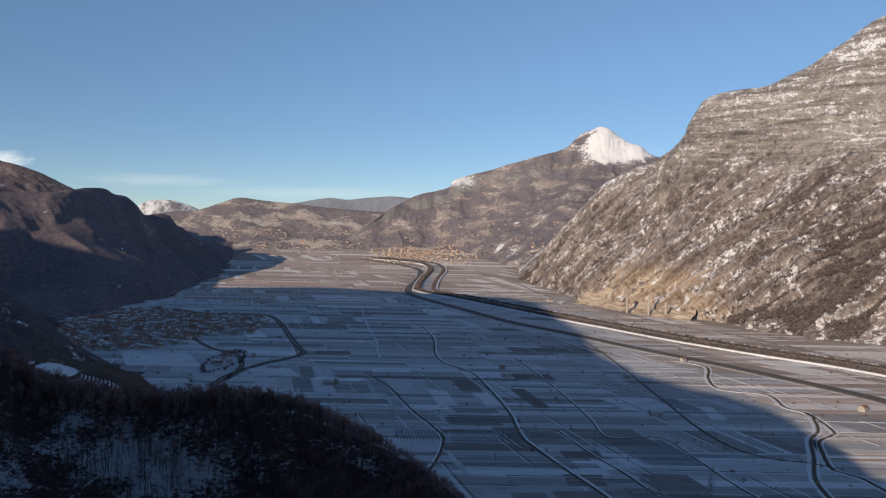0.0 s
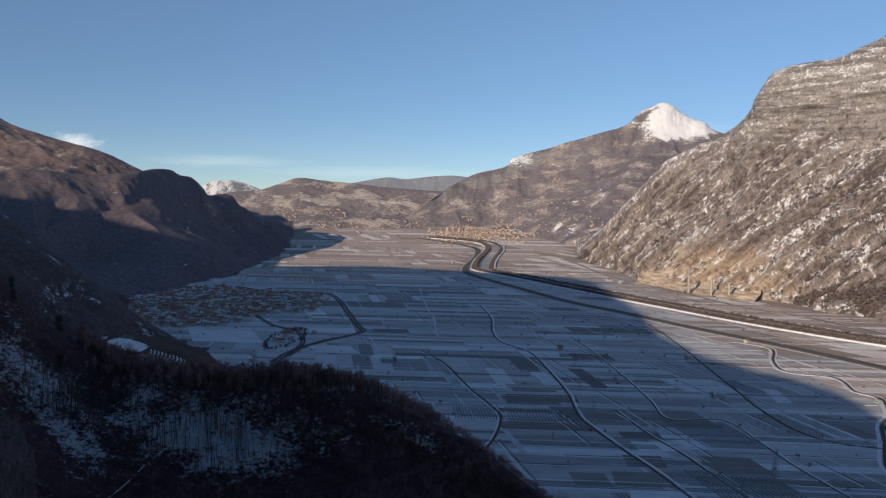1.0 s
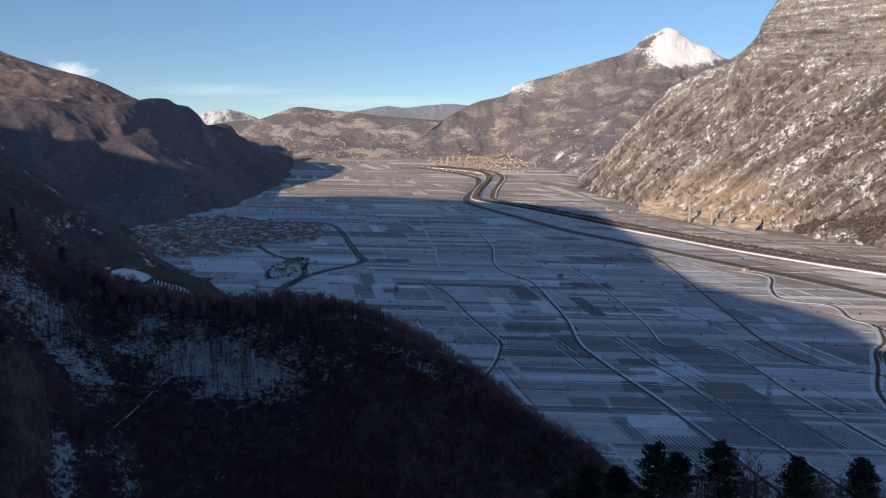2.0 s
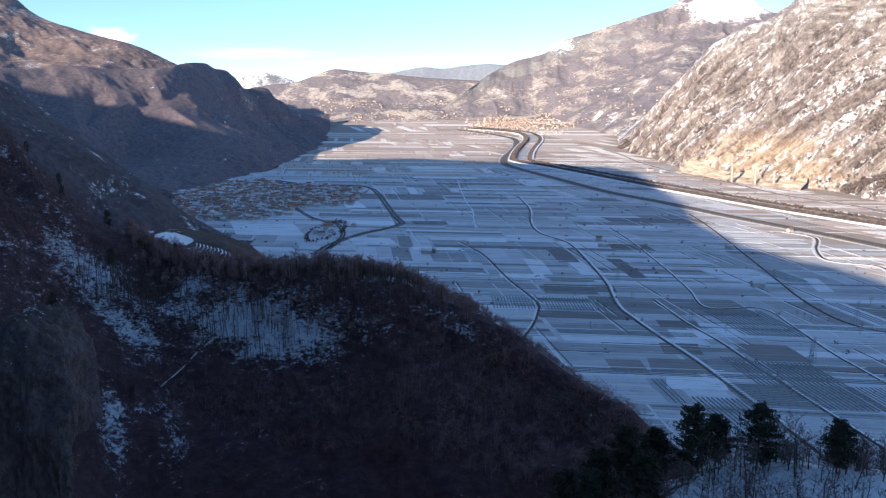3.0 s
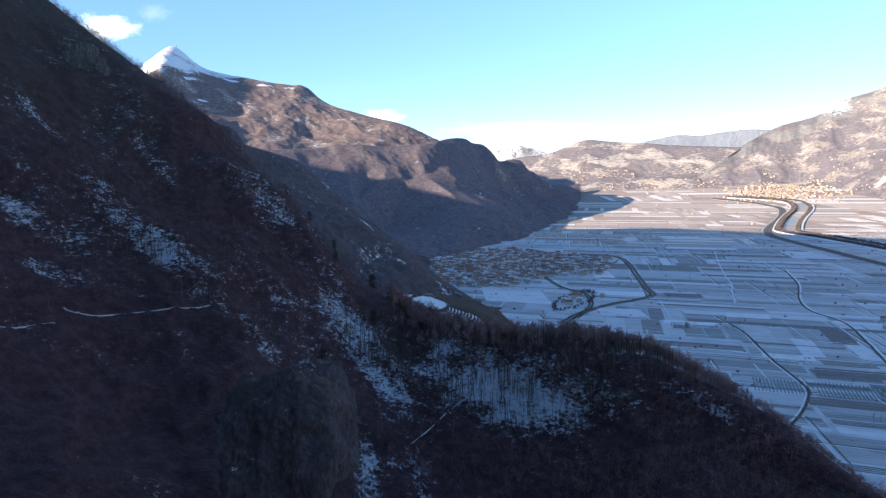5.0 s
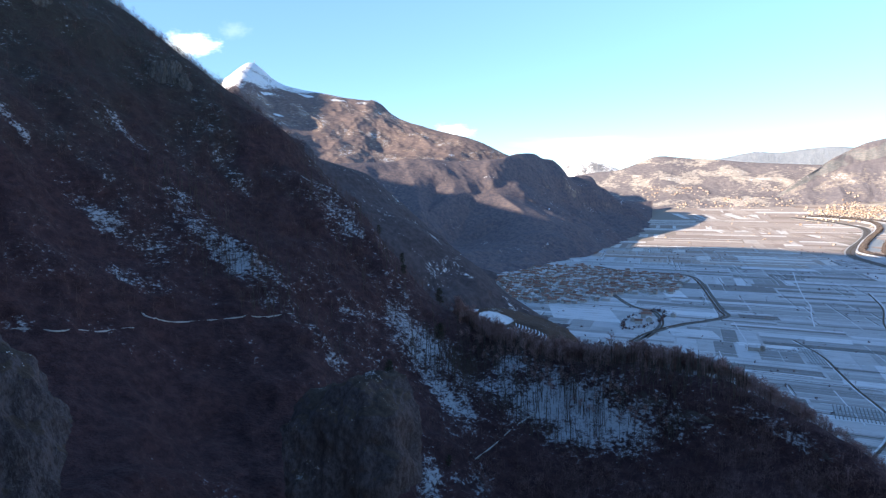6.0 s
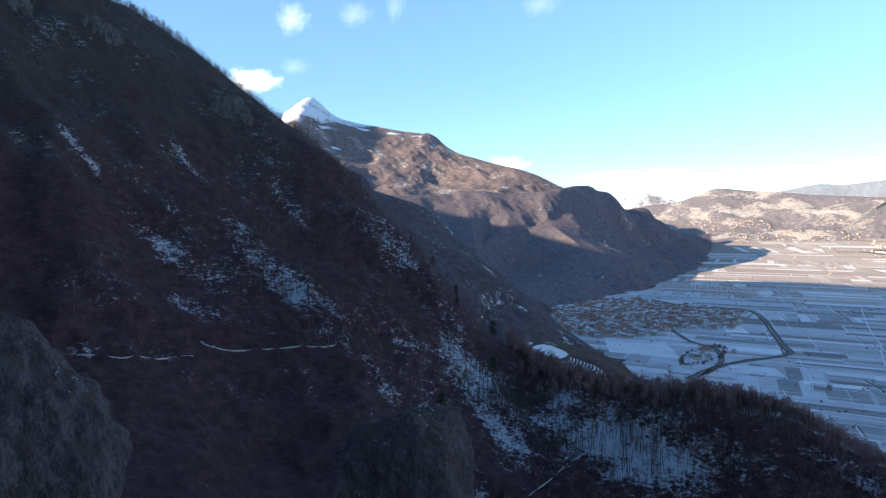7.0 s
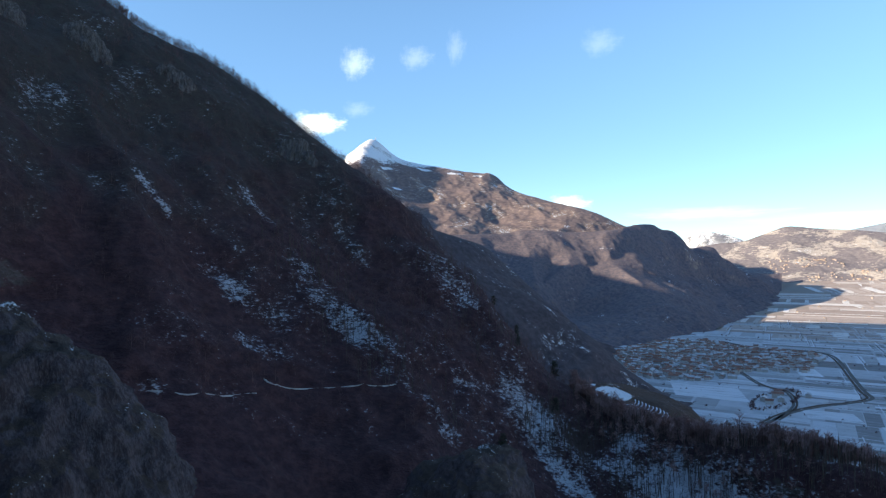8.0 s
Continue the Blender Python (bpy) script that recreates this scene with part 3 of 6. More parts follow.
spur_crest = [(-1900, 1500, 300), (-1750, 1850, 300), (-1589, 2250, 308), (-1538, 2330, 320), (-1477, 2400, 319), (-1417, 2480, 312), (-1352, 2560, 314), (-1303, 2640, 321), (-1310, 2725, 334), (-1310, 2850, 346), (-1307, 2950, 345), (-1305, 3030, 329), (-1285, 3100, 321), (-1269, 3140, 290), (-1257, 3170, 259), (-1266, 3260, 250), (-1241, 3350, 257), (-1219, 3400, 246), (-1208, 3420, 215), (-1164, 3450, 186), (-1125, 3480, 148), (-1055, 3520, 107), (-984, 3580, 31)]
spur_foot = [(-1000, 1200, -8), (-950, 1400, -8), (-855, 1640, -8), (-800, 1710, -8), (-790, 1800, -8), (-792, 1880, -8), (-800, 1990, -8), (-802, 2120, -8), (-810, 2240, -8), (-830, 2400, -8), (-850, 2540, -8), (-857, 2640, -8), (-862, 2740, -8), (-866, 2830, -8), (-868, 2900, -6), (-875, 2990, -4), (-882, 3060, 0), (-887, 3120, 4), (-892, 3180, 8), (-898, 3240, 10), (-904, 3300, 12), (-910, 3370, 14), (-915, 3480, 18)]
# the backs of three side spurs: they fall towards the valley, steep on their eastern flank
RIBS = [([(-1510, 2320, 290), (-1418, 2200, 222), (-1309, 2060, 158), (-1230, 1960, 90)], 200, 90), ([(-1400, 2450, 285), (-1385, 2430, 262), (-1312, 2280, 200), (-1304, 2120, 146), (-1260, 2000, 70)], 150, 90),
    ([(-1290, 2500, 236), (-1225, 2430, 196), (-1082, 2330, 140), (-979, 2230, 76)], 220, 300)]


def ribs(p, hold):
    """Side spurs that run down from the crest, with a sharp back, a broad sunny flank and a steep shaded one."""
    p = p.copy()
    sink = 46 * hold * min(1.0, max(0.0, p[2] / 80)) * max(0.0, min(1.0, (2620 - p[1]) / 320)) * max(0.0, min(1.0, (-1000 - p[0]) / 160))
    base = p[2] - sink
    best = base
    for line, west, east in RIBS:
        d, target, side = 1e9, 0.0, 0.0
        for (ax, ay, az), (bx, by, bz) in zip(line, line[1:]):
            dx, dy = bx - ax, by - ay
            f = max(0.0, min(1.0, ((p[0] - ax) * dx + (p[1] - ay) * dy) / (dx * dx + dy * dy)))
            q = math.hypot(p[0] - ax - f * dx, p[1] - ay - f * dy)
            if q < d:
                d, target = q, az + f * (bz - az)
                side = max(-1.0, min(1.0, ((p[1] - ay) * dx - (p[0] - ax) * dy) / (math.hypot(dx, dy) * (q + 1e-6))))
        w = max(0.0, 1 - d / (west + (east - west) * (0.5 + 0.5 * side))) ** 1.1
        best = max(best, base + (target - base) * w * min(1.0, max(0.0, (base + 8) / 60)))
    p[2] = p[2] + (best - p[2]) * hold
    return p


spur_mid = []
for n, (a, b) in enumerate(zip(spur_crest, spur_foot)):
    g = max(0.0, min(1.0, (n - 3) / 7))
    spur_mid += between([a], [b], 0.45 - 0.09 * g, 0.30 - 0.08 * g)
spur, _ = loft("rounded_spur", [behind(spur_crest, 350, 120), spur_crest, spur_mid, spur_foot],
    420, [4, 110, 110], 14, 170, 11, 150, (1,), ribs, M_SPUR)
tagged(spur, "brown rounded spur with lit ridges and shaded gullies", "hill", kind="structure")

mid_crest = [(-1300, 850, 420), (-1009, 1110, 325), (-968, 1146, 284), (-911, 1254, 242), (-863, 1347, 158), (-828, 1427, 88), (-801, 1477, 48), (-770, 1530, 5)]
mid_foot = [(-650, 600, -5), (-620, 700, -5), (-610, 800, -5), (-610, 950, -5), (-620, 1100, -5), (-640, 1250, -5), (-690, 1380, -5), (-740, 1500, -5)]
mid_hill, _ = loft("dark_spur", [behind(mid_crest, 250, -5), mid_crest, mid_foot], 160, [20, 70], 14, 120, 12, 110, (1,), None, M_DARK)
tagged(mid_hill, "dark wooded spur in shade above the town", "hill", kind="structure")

low_crest = [(-720, 940, 215), (-635, 994, 165), (-591, 1021, 129), (-553, 1042, 98), (-514, 1062, 56), (-475, 1080, 26), (-428, 1062, 4), (-395, 1035, -6)]
low_foot = [(-600, 740, 60), (-560, 790, 50), (-525, 835, 40), (-490, 880, 28), (-455, 920, 14), (-432, 960, 4), (-408, 1000, -5), (-388, 1010, -8)]
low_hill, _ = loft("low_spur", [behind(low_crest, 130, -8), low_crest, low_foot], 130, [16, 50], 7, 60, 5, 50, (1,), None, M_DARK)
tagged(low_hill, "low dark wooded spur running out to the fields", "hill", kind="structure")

# the hill on which the camera stands: its ridge, its bowl and its back
hill_crest = [(300, -250, 80), (60, -90, 212), (-40, -60, 250), (-120, -40, 272), (-251, -30, 328), (-424, 20, 402), (-560, 130, 446), (-567, 252, 441), (-522, 296, 398), (-491, 344, 366), (-454, 376, 328), (-410, 396, 289), (-352, 410, 242), (-294, 404, 195), (-243, 391, 160), (-195, 372, 144), (-133, 356, 139), (-85, 350, 142), (-37, 328, 137), (12, 290, 122), (48, 245, 112), (85, 205, 85), (120, 160, 50)]


def bowl(crest, low):
    """A curve inside the bowl: shares of the crest's distance, and heights."""
    return [(x * f, y * f, z) for (x, y, _), (f, z) in zip(crest, low)]


steep_1 = [(0.75, 100), (0.75, 216), (0.75, 244), (0.75, 256), (0.7, 288), (0.68, 320), (0.7, 340), (0.72, 322), (0.74, 297), (0.76, 278), (0.77, 252), (0.77, 226), (0.78, 202), (0.80, 175), (0.84, 149), (0.88, 131), (0.90, 123), (0.90, 126), (0.91, 124), (0.92, 113), (0.92, 105), (0.9, 85), (0.9, 55)]
steep_2 = [(0.6, 140), (0.5, 222), (0.5, 236), (0.5, 244), (0.45, 255), (0.45, 245), (0.47, 230), (0.5, 205), (0.5, 194), (0.53, 186), (0.56, 178), (0.58, 172), (0.59, 164), (0.62, 146), (0.68, 124), (0.75, 106), (0.78, 99), (0.78, 99), (0.79, 101), (0.80, 98), (0.80, 92), (0.75, 85), (0.75, 60)]
steep_3 = [(0.4, 165), (0.2, 225), (0.15, 227.5), (0.15, 226), (0.22, 212), (0.25, 190), (0.27, 172), (0.3, 160), (0.32, 152), (0.34, 145), (0.36, 138), (0.38, 130), (0.40, 122), (0.43, 108), (0.5, 88), (0.58, 72), (0.60, 66), (0.60, 64), (0.60, 66), (0.60, 68), (0.60, 68), (0.55, 70), (0.55, 60)]
hill_back = [(400, -900, -8), (121, -900, -8), (-78, -900, 20), (-250, -700, 100), (-400, -500, 200), (-600, -300, 330), (-900, 100, 480), (-850, 420, 400), (-820, 600, 250), (-780, 680, 130), (-740, 700, 50), (-700, 700, 0), (-600, 690, -8), (-500, 650, -8), (-400, 600, -8), (-320, 570, -8), (-220, 560, -8), (-130, 545, -8), (-50, 500, -8), (60, 440, -8), (130, 370, -8), (180, 300, -8), (220, 200, -8)]
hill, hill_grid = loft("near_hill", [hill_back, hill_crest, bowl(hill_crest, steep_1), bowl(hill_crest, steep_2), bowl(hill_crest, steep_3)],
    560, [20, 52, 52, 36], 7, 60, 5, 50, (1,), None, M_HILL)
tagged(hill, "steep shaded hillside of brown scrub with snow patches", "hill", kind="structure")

# the mountain above it, which throws the great shadow on the valley
top_crest = [(70, -211, 170), (-159, -103, 300), (-324, -101, 394), (-495, -65, 440), (-605, -28, 470), (-888, 22, 622), (-1213, 91, 792), (-1463, 86, 884), (-1855, 104, 930), (-2286, 138, 976), (-2543, 142, 935), (-2790, 156, 985), (-3052, 161, 1000), (-3227, 140, 930), (-3329, 59, 650)]
top_front = [(90, -150, 190), (-150, -60, 250), (-290, -40, 295), (-460, -10, 350), (-580, 50, 400), (-880, 140, 440), (-1213, 230, 450), (-1463, 250, 450), (-1855, 290, 450), (-2286, 330, 450), (-2543, 370, 450), (-2790, 370, 450), (-3052, 370, 450), (-3227, 370, 400), (-3329, 370, 350)]
top_back = [(x, -900 - 0.2 * abs(x), max(0, 200 + 0.15 * x)) for x, _, _ in top_crest]
top, _ = loft("shadow_mountain", [top_back, top_crest, top_front], 160, [20, 24], 16, 150, 10, 120, (1,), None, M_LEFT)
tagged(top, "high wooded mountain rising behind the hillside", "mountain", kind="structure")

# ---- river and motorway ----
WATER = [(800, 1110), (745, 1240), (690, 1330), (632, 1402), (568, 1492), (494, 1606), (415, 1752), (312, 1940), (195, 2172), (60, 2440), (-20, 2570), (-54, 2660), (-58, 2800), (-55, 2940), (-43, 3117), (-24, 3313), (-28, 3462), (-70, 3600), (-180, 3690), (-320, 3760)]
tagged(ribbon("river", WATER, 44, 0.15, M_WATER, 90), "broad grey-blue river winding up the valley", "river", kind="structure")

# ---- the valley floor: fields, roads, river, villages ----
LEFT_EDGE = [(450, -60), (620, -260), (800, -430), (1000, -560), (1250, -600), (1330, -640), (1500, -720), (1700, -800), (1900, -790), (2250, -830), (2600, -880), (3000, -925), (3300, -915), (4000, -900)]
RIGHT_EDGE = [(400, 700), (900, 1480), (1350, 1130), (1550, 870), (1690, 735), (1896, 655), (2130, 500), (2400, 415), (2750, 385), (3000, 320), (3150, 290), (3400, 330), (4000, 150)]


def edge(table, y):
    ys, xs = zip(*table)
    return float(np.interp(y, ys, xs))


def near_line(line, x, y):
    """Distance from a point to a polyline on the floor."""
    best = 1e9
    for (ax, ay), (bx, by) in zip(line, line[1:]):
        dx, dy = bx - ax, by - ay
        f = max(0.0, min(1.0, ((x - ax) * dx + (y - ay) * dy) / (dx * dx + dy * dy)))
        best = min(best, math.hypot(x - ax - f * dx, y - ay - f * dy))
    return best


def inside(poly, x, y):
    hit = False
    for (ax, ay), (bx, by) in zip(poly, poly[1:] + poly[:1]):
        if (ay > y) != (by > y) and x < (bx - ax) * (y - ay) / (by - ay) + ax:
            hit = not hit
    return hit


TOWN = [(-850, 1664), (-828, 1880), (-736, 1990), (-630, 1884), (-442, 1850), (-397, 1747), (-389, 1602), (-386, 1542), (-489, 1499), (-474, 1408), (-527, 1337), (-584, 1307), (-657, 1361), (-713, 1443)]
FARM = (-354, 1245)
MOTORWAY = [(640, 890), (618, 980), (604, 1030), (575, 1099), (536, 1175), (488, 1264), (426, 1367), (352, 1487), (267, 1648), (160, 1826), (40, 2116), (-60, 2360), (-108, 2524), (-120, 2743), (-102, 2978), (-92, 3170), (-104, 3363), (-165, 3476), (-260, 3586), (-400, 3700)]
RAILWAY = [(250, 3050), (300, 2880), (372, 2422), (476, 2105), (548, 1822), (640, 1660), (690, 1520), (718, 1410), (770, 1335), (860, 1240)]
ROAD_A = [(-40, 1720), (-13, 1533), (-8, 1364), (9, 1265), (51, 1186), (72, 1065), (88, 937), (90, 884), (93, 825), (102, 788), (115, 743), (128, 702), (142, 660), (157, 605), (174, 541), (190, 480), (204, 430)]
ROAD_B = [(135, 857), (144, 817), (156, 767), (176, 707), (190, 648), (214, 560), (236, 480)]
ROAD_C = [(128, 1330), (151, 1195), (170, 1037), (177, 967), (182, 903), (187, 831), (244, 834), (258, 763), (266, 696), (275, 652), (296, 560)]
ROAD_D = [(-122, 1171), (-80, 1083), (-56, 1003), (-34, 928), (-13, 869), (0, 826), (1, 798), (-4, 748), (-16, 690)]
ROAD_E = [(290, 1500), (296, 1380), (298, 1257), (298, 1084), (298, 952), (298, 885), (305, 816), (320, 777), (341, 759), (366, 751), (384, 734)]
ROAD_F = [(-214, 2036), (-180, 1800), (-147, 1597), (-128, 1505), (-119, 1415), (-104, 1297)]
ROAD_G = [(450, 1070), (492, 1066), (545, 1077), (585, 1108)]
TOWN_ROAD = [(-700, 1990), (-583, 1895), (-512, 1900), (-450, 1885), (-403, 1835), (-355, 1705), (-303, 1537), (-260, 1400), (-238, 1335), (-256, 1277), (-284, 1230), (-310, 1146), (-316, 1060)]
FARM_ROAD = [(-519, 1543), (-469, 1455), (-422, 1378), (-390, 1345), (-364, 1326), (-336, 1267), (-319, 1205), (-314, 1145), (-313, 1094)]
STREAM = [(411, 1320), (443, 1270), (413, 1174), (401, 1111), (412, 1085), (450, 1070), (458, 1043), (449, 987), (463, 955), (450, 908), (433, 869), (408, 833), (381, 771), (345, 690), (330, 600)]
BROOK = [(463, 955), (461, 922), (452, 870), (440, 853), (415, 829), (399, 791), (380, 734), (387, 718), (395, 702), (397, 672), (404, 600)]
RIVER_ROADS = [WATER, MOTORWAY]

# tones of the fields: snow, thin snow over grass, bare rows, ploughed earth
def field_material(name, tones, island, white=0.75):
    k = Nodes(name)
    if island:
        pick = k.geo.outputs["Random Per Island"]
    else:
        info = k.tree.nodes.new("ShaderNodeObjectInfo")
        pick = info.outputs["Random"]
    ramp = k.tree.nodes.new("ShaderNodeValToRGB")
    ramp.color_ramp.interpolation = "LINEAR"
    els = ramp.color_ramp.elements
    while len(els) < len(tones):
        els.new(0.5)
    for e, (at_, c) in zip(els, tones):
        e.position, e.color = at_, (*c, 1.0)
    k.link(pick, ramp.inputs[0])
    rows = k.noise(k.place(0.012, 0.30, 0.3, 4), 1.0, 3, 0.6)
    stain = k.noise(k.place(0.03, 0.05, 0.05), 1.0, 5, 0.65)
    grain = k.noise(k.place(0.5, 0.5, 0.5), 1.0, 3, 0.7)
    f = k.math("ADD", k.math("MULTIPLY", k.math("SUBTRACT", rows, 0.5), 1.6), k.math("MULTIPLY", k.math("SUBTRACT", stain, 0.5), 1.2))
    f = k.math("ADD", f, k.math("MULTIPLY", k.math("SUBTRACT", grain, 0.5), 0.5))
    color = k.mix(k.ramp(f, 0.0, 0.55, 0.0, 0.62), ramp.outputs[0], (0.13, 0.11, 0.10))
    color = k.mix(k.ramp(f, -0.8, -0.05, white, 0.0), color, SNOW)
    return k.done(color, 0.95, rows, 0.4, 0.5)


NEAR_TONES = [(0.0, (0.58, 0.59, 0.62)), (0.15, (0.50, 0.505, 0.52)), (0.40, (0.41, 0.41, 0.42)), (0.66, (0.31, 0.305, 0.31)), (0.80, (0.22, 0.21, 0.205)), (0.87, (0.56, 0.57, 0.60)), (1.0, (0.70, 0.71, 0.74))]
FAR_TONES = [(0.0, (0.54, 0.46, 0.41)), (0.28, (0.46, 0.38, 0.335)), (0.50, (0.34, 0.27, 0.235)), (0.70, (0.47, 0.40, 0.36)), (0.80, (0.70, 0.65, 0.61)), (1.0, (0.78, 0.76, 0.74))]
M_FIELD = field_material("snowy_field", NEAR_TONES, False)
M_FIELD_REST = field_material("snowy_fields", NEAR_TONES, True)
M_FIELD_FAR = field_material("bare_fields", FAR_TONES, True, 0.4)
M_PLOUGH = field_material("ploughed_earth", [(0.0, (0.18, 0.165, 0.16)), (0.5, (0.23, 0.215, 0.21)), (1.0, (0.29, 0.27, 0.265))], False, 0.45)
M_WHITE_PLOT = field_material("smooth_snow", [(0.0, (0.66, 0.67, 0.70)), (0.5, (0.70, 0.71, 0.74)), (1.0, (0.76, 0.77, 0.80))], False, 0.6)
M_VINE = plain("vine_rows", (0.22, 0.21, 0.205), (0.36, 0.345, 0.34), 3)
M_TRUNK = plain("bark", (0.06, 0.048, 0.04), (0.13, 0.105, 0.09), 0.5)
M_TWIG = plain("twigs", (0.090, 0.054, 0.054), (0.166, 0.103, 0.100), 6)
M_WOOD = plain("wood_twigs", (0.215, 0.128, 0.120), (0.34, 0.212, 0.195), 6)
M_BUSH = plain("bush_twigs", (0.150, 0.088, 0.084), (0.255, 0.156, 0.146), 5)
M_SCREE_WOOD = plain("grey_woods", (0.105, 0.085, 0.083), (0.205, 0.172, 0.164), 8)
M_VERGE = plain("thin_snow_verge", (0.34, 0.325, 0.315), (0.52, 0.51, 0.51), 10)
M_NEEDLE = plain("needles", (0.026, 0.030, 0.020), (0.060, 0.058, 0.038), 2)
M_WALL = plain("house_wall", (0.30, 0.265, 0.24), (0.58, 0.54, 0.50), 5, by_object=0.6)
M_ROOF = plain("house_roof", (0.17, 0.085, 0.062), (0.33, 0.19, 0.15), 4, by_object=0.5)
M_ROOF_SNOW = plain("snowy_roof", (0.38, 0.38, 0.40), (0.64, 0.65, 0.68), 5, by_object=0.4)
M_TOWN_FAR = plain("far_houses", (0.36, 0.25, 0.185), (0.62, 0.52, 0.43), 30)
M_STEEL = plain("galvanised_steel", (0.25, 0.26, 0.27), (0.38, 0.39, 0.40), 1, 0.5, 0.7)
ks = Nodes("quarry_sand")
bands = ks.noise(ks.place(0.012, 0.012, 0.16), 1.0, 5, 0.7, 0.6)
crumb = ks.noise(ks.place(0.12, 0.12, 0.12), 1.0, 4, 0.7)
sand = ks.mix(ks.ramp(bands, 0.36, 0.62), (0.34, 0.265, 0.20), (0.60, 0.50, 0.385))
M_SAND = ks.done(ks.mix(ks.ramp(crumb, 0.55, 0.72, 0.0, 0.6), sand, (0.25, 0.20, 0.165)), 0.95, crumb, 2.0, 0.7)
M_CONCRETE = plain("concrete", (0.36, 0.33, 0.29), (0.50, 0.46, 0.41), 4)
M_SNOW = plain("snow", (0.72, 0.73, 0.77), (0.82, 0.83, 0.86), 6, 0.8)

rng = random.Random(7)


def bend(u, y):
    """Field lines lean more the nearer they lie to the river."""
    k = 0.24 + 0.36 * max(0.0, min(1.0, (u - 120) / 420))
    return u - k * (y - 1250)


def quad_field(u0, u1, y0, y1, top):
    """A field: a slab a hand high, its edges sloped."""
    pts = [(bend(u0, y0), y0), (bend(u1, y0), y0), (bend(u1, y1), y1), (bend(u0, y1), y1)]
    cx, cy = sum(p[0] for p in pts) / 4, sum(p[1] for p in pts) / 4
    v = [(x, y, lift(y) - 0.05) for x, y in pts]
    v += [(cx + (x - cx) * (1 - 0.6 / (abs(x - cx) + 1)), cy + (y - cy) * (1 - 0.6 / (abs(y - cy) + 1)), lift(y) + top) for x, y in pts]
    return (cx, cy), v, [(4, 5, 6, 7), (0, 1, 5, 4), (1, 2, 6, 5), (2, 3, 7, 6), (3, 0, 4, 7)]


def free(x, y, margin=0.0):
    if not edge(LEFT_EDGE, y) + margin < x < edge(RIGHT_EDGE, y) - margin:
        return False
    if inside(TOWN, x, y) or math.hypot((x - FARM[0]) / 90, (y - FARM[1]) / 120) < 1:
        return False
    return all(near_line(l, x, y) > 42 for l in RIVER_ROADS)


near_fields, rest_v, rest_f, far_v, far_f, vine_spots = [], [], [], [], [], []
y = 430.0
while y < 4150:
    deep = rng.uniform(38, 95) * (1 + max(0, y - 900) / 2200)
    u = -1100 + rng.uniform(0, 60) - 0.5 * max(0, 1250 - y) * 0.2
    while u < 2300:
        wide = rng.uniform(55, 210) * (1 + max(0, y - 900) / 3000)
        mode = rng.random()
        cells = []
        if mode < 0.62:
            n = max(1, round(deep / rng.uniform(9, 26) / (1 + max(0, y - 900) / 2600)))
            cuts = sorted([0.0, 1.0] + [min(0.95, max(0.05, (i + 1 + rng.uniform(-0.25, 0.25)) / n)) for i in range(n - 1)])
            cells = [(u, u + wide, y + a * deep, y + b * deep) for a, b in zip(cuts, cuts[1:])]
        elif mode < 0.86:
            n = max(1, round(wide / rng.uniform(18, 45)))
            cuts = sorted([0.0, 1.0] + [min(0.95, max(0.05, (i + 1 + rng.uniform(-0.25, 0.25)) / n)) for i in range(n - 1)])
            cells = [(u + a * wide, u + b * wide, y, y + deep) for a, b in zip(cuts, cuts[1:])]
        else:
            cells = [(u, u + wide, y, y + deep)]
        for u0, u1, y0, y1 in cells:
            gap = 0.55
            mid, v, f = quad_field(u0 + gap, u1 - gap, y0 + gap, y1 - gap, rng.uniform(0.12, 0.3))
            if not free(*mid, 12) or min(abs(u1 - u0), abs(y1 - y0)) < 6:
                continue
            # sunlit floor up the valley and by the river: browner tones by position
            if y > 2350 + 250 * math.sin(mid[0] / 300) or mid[0] + 0.15 * (mid[1] - 1000) > 420 + 160 * rng.random():
                far_f += [tuple(i + len(far_v) for i in q) for q in f]
                far_v += v
            elif mid[1] < 1250 and len(near_fields) < 300:
                near_fields.append((mid, v, f))
                if rng.random() < 0.22 and mid[1] < 1150:
                    vine_spots.append((u0 + 2, u1 - 2, y0 + 2, y1 - 2))
            else:
                rest_f += [tuple(i + len(rest_v) for i in q) for q in f]
                rest_v += v
        u += wide + rng.uniform(0.8, 4.0)
    y += deep + rng.uniform(1.0, 4.5)

for name, v, f, m, text in (("fields", rest_v, rest_f, M_FIELD_REST, "snow-dusted fields and vineyards in narrow strips"), ("far_fields", far_v, far_f, M_FIELD_FAR, "brown bare orchards and fields up the valley")):
    me = mesh_of(name, v, f)
    me.materials.append(m)
    tagged(new(name, me), text, "fields", kind="stuff")


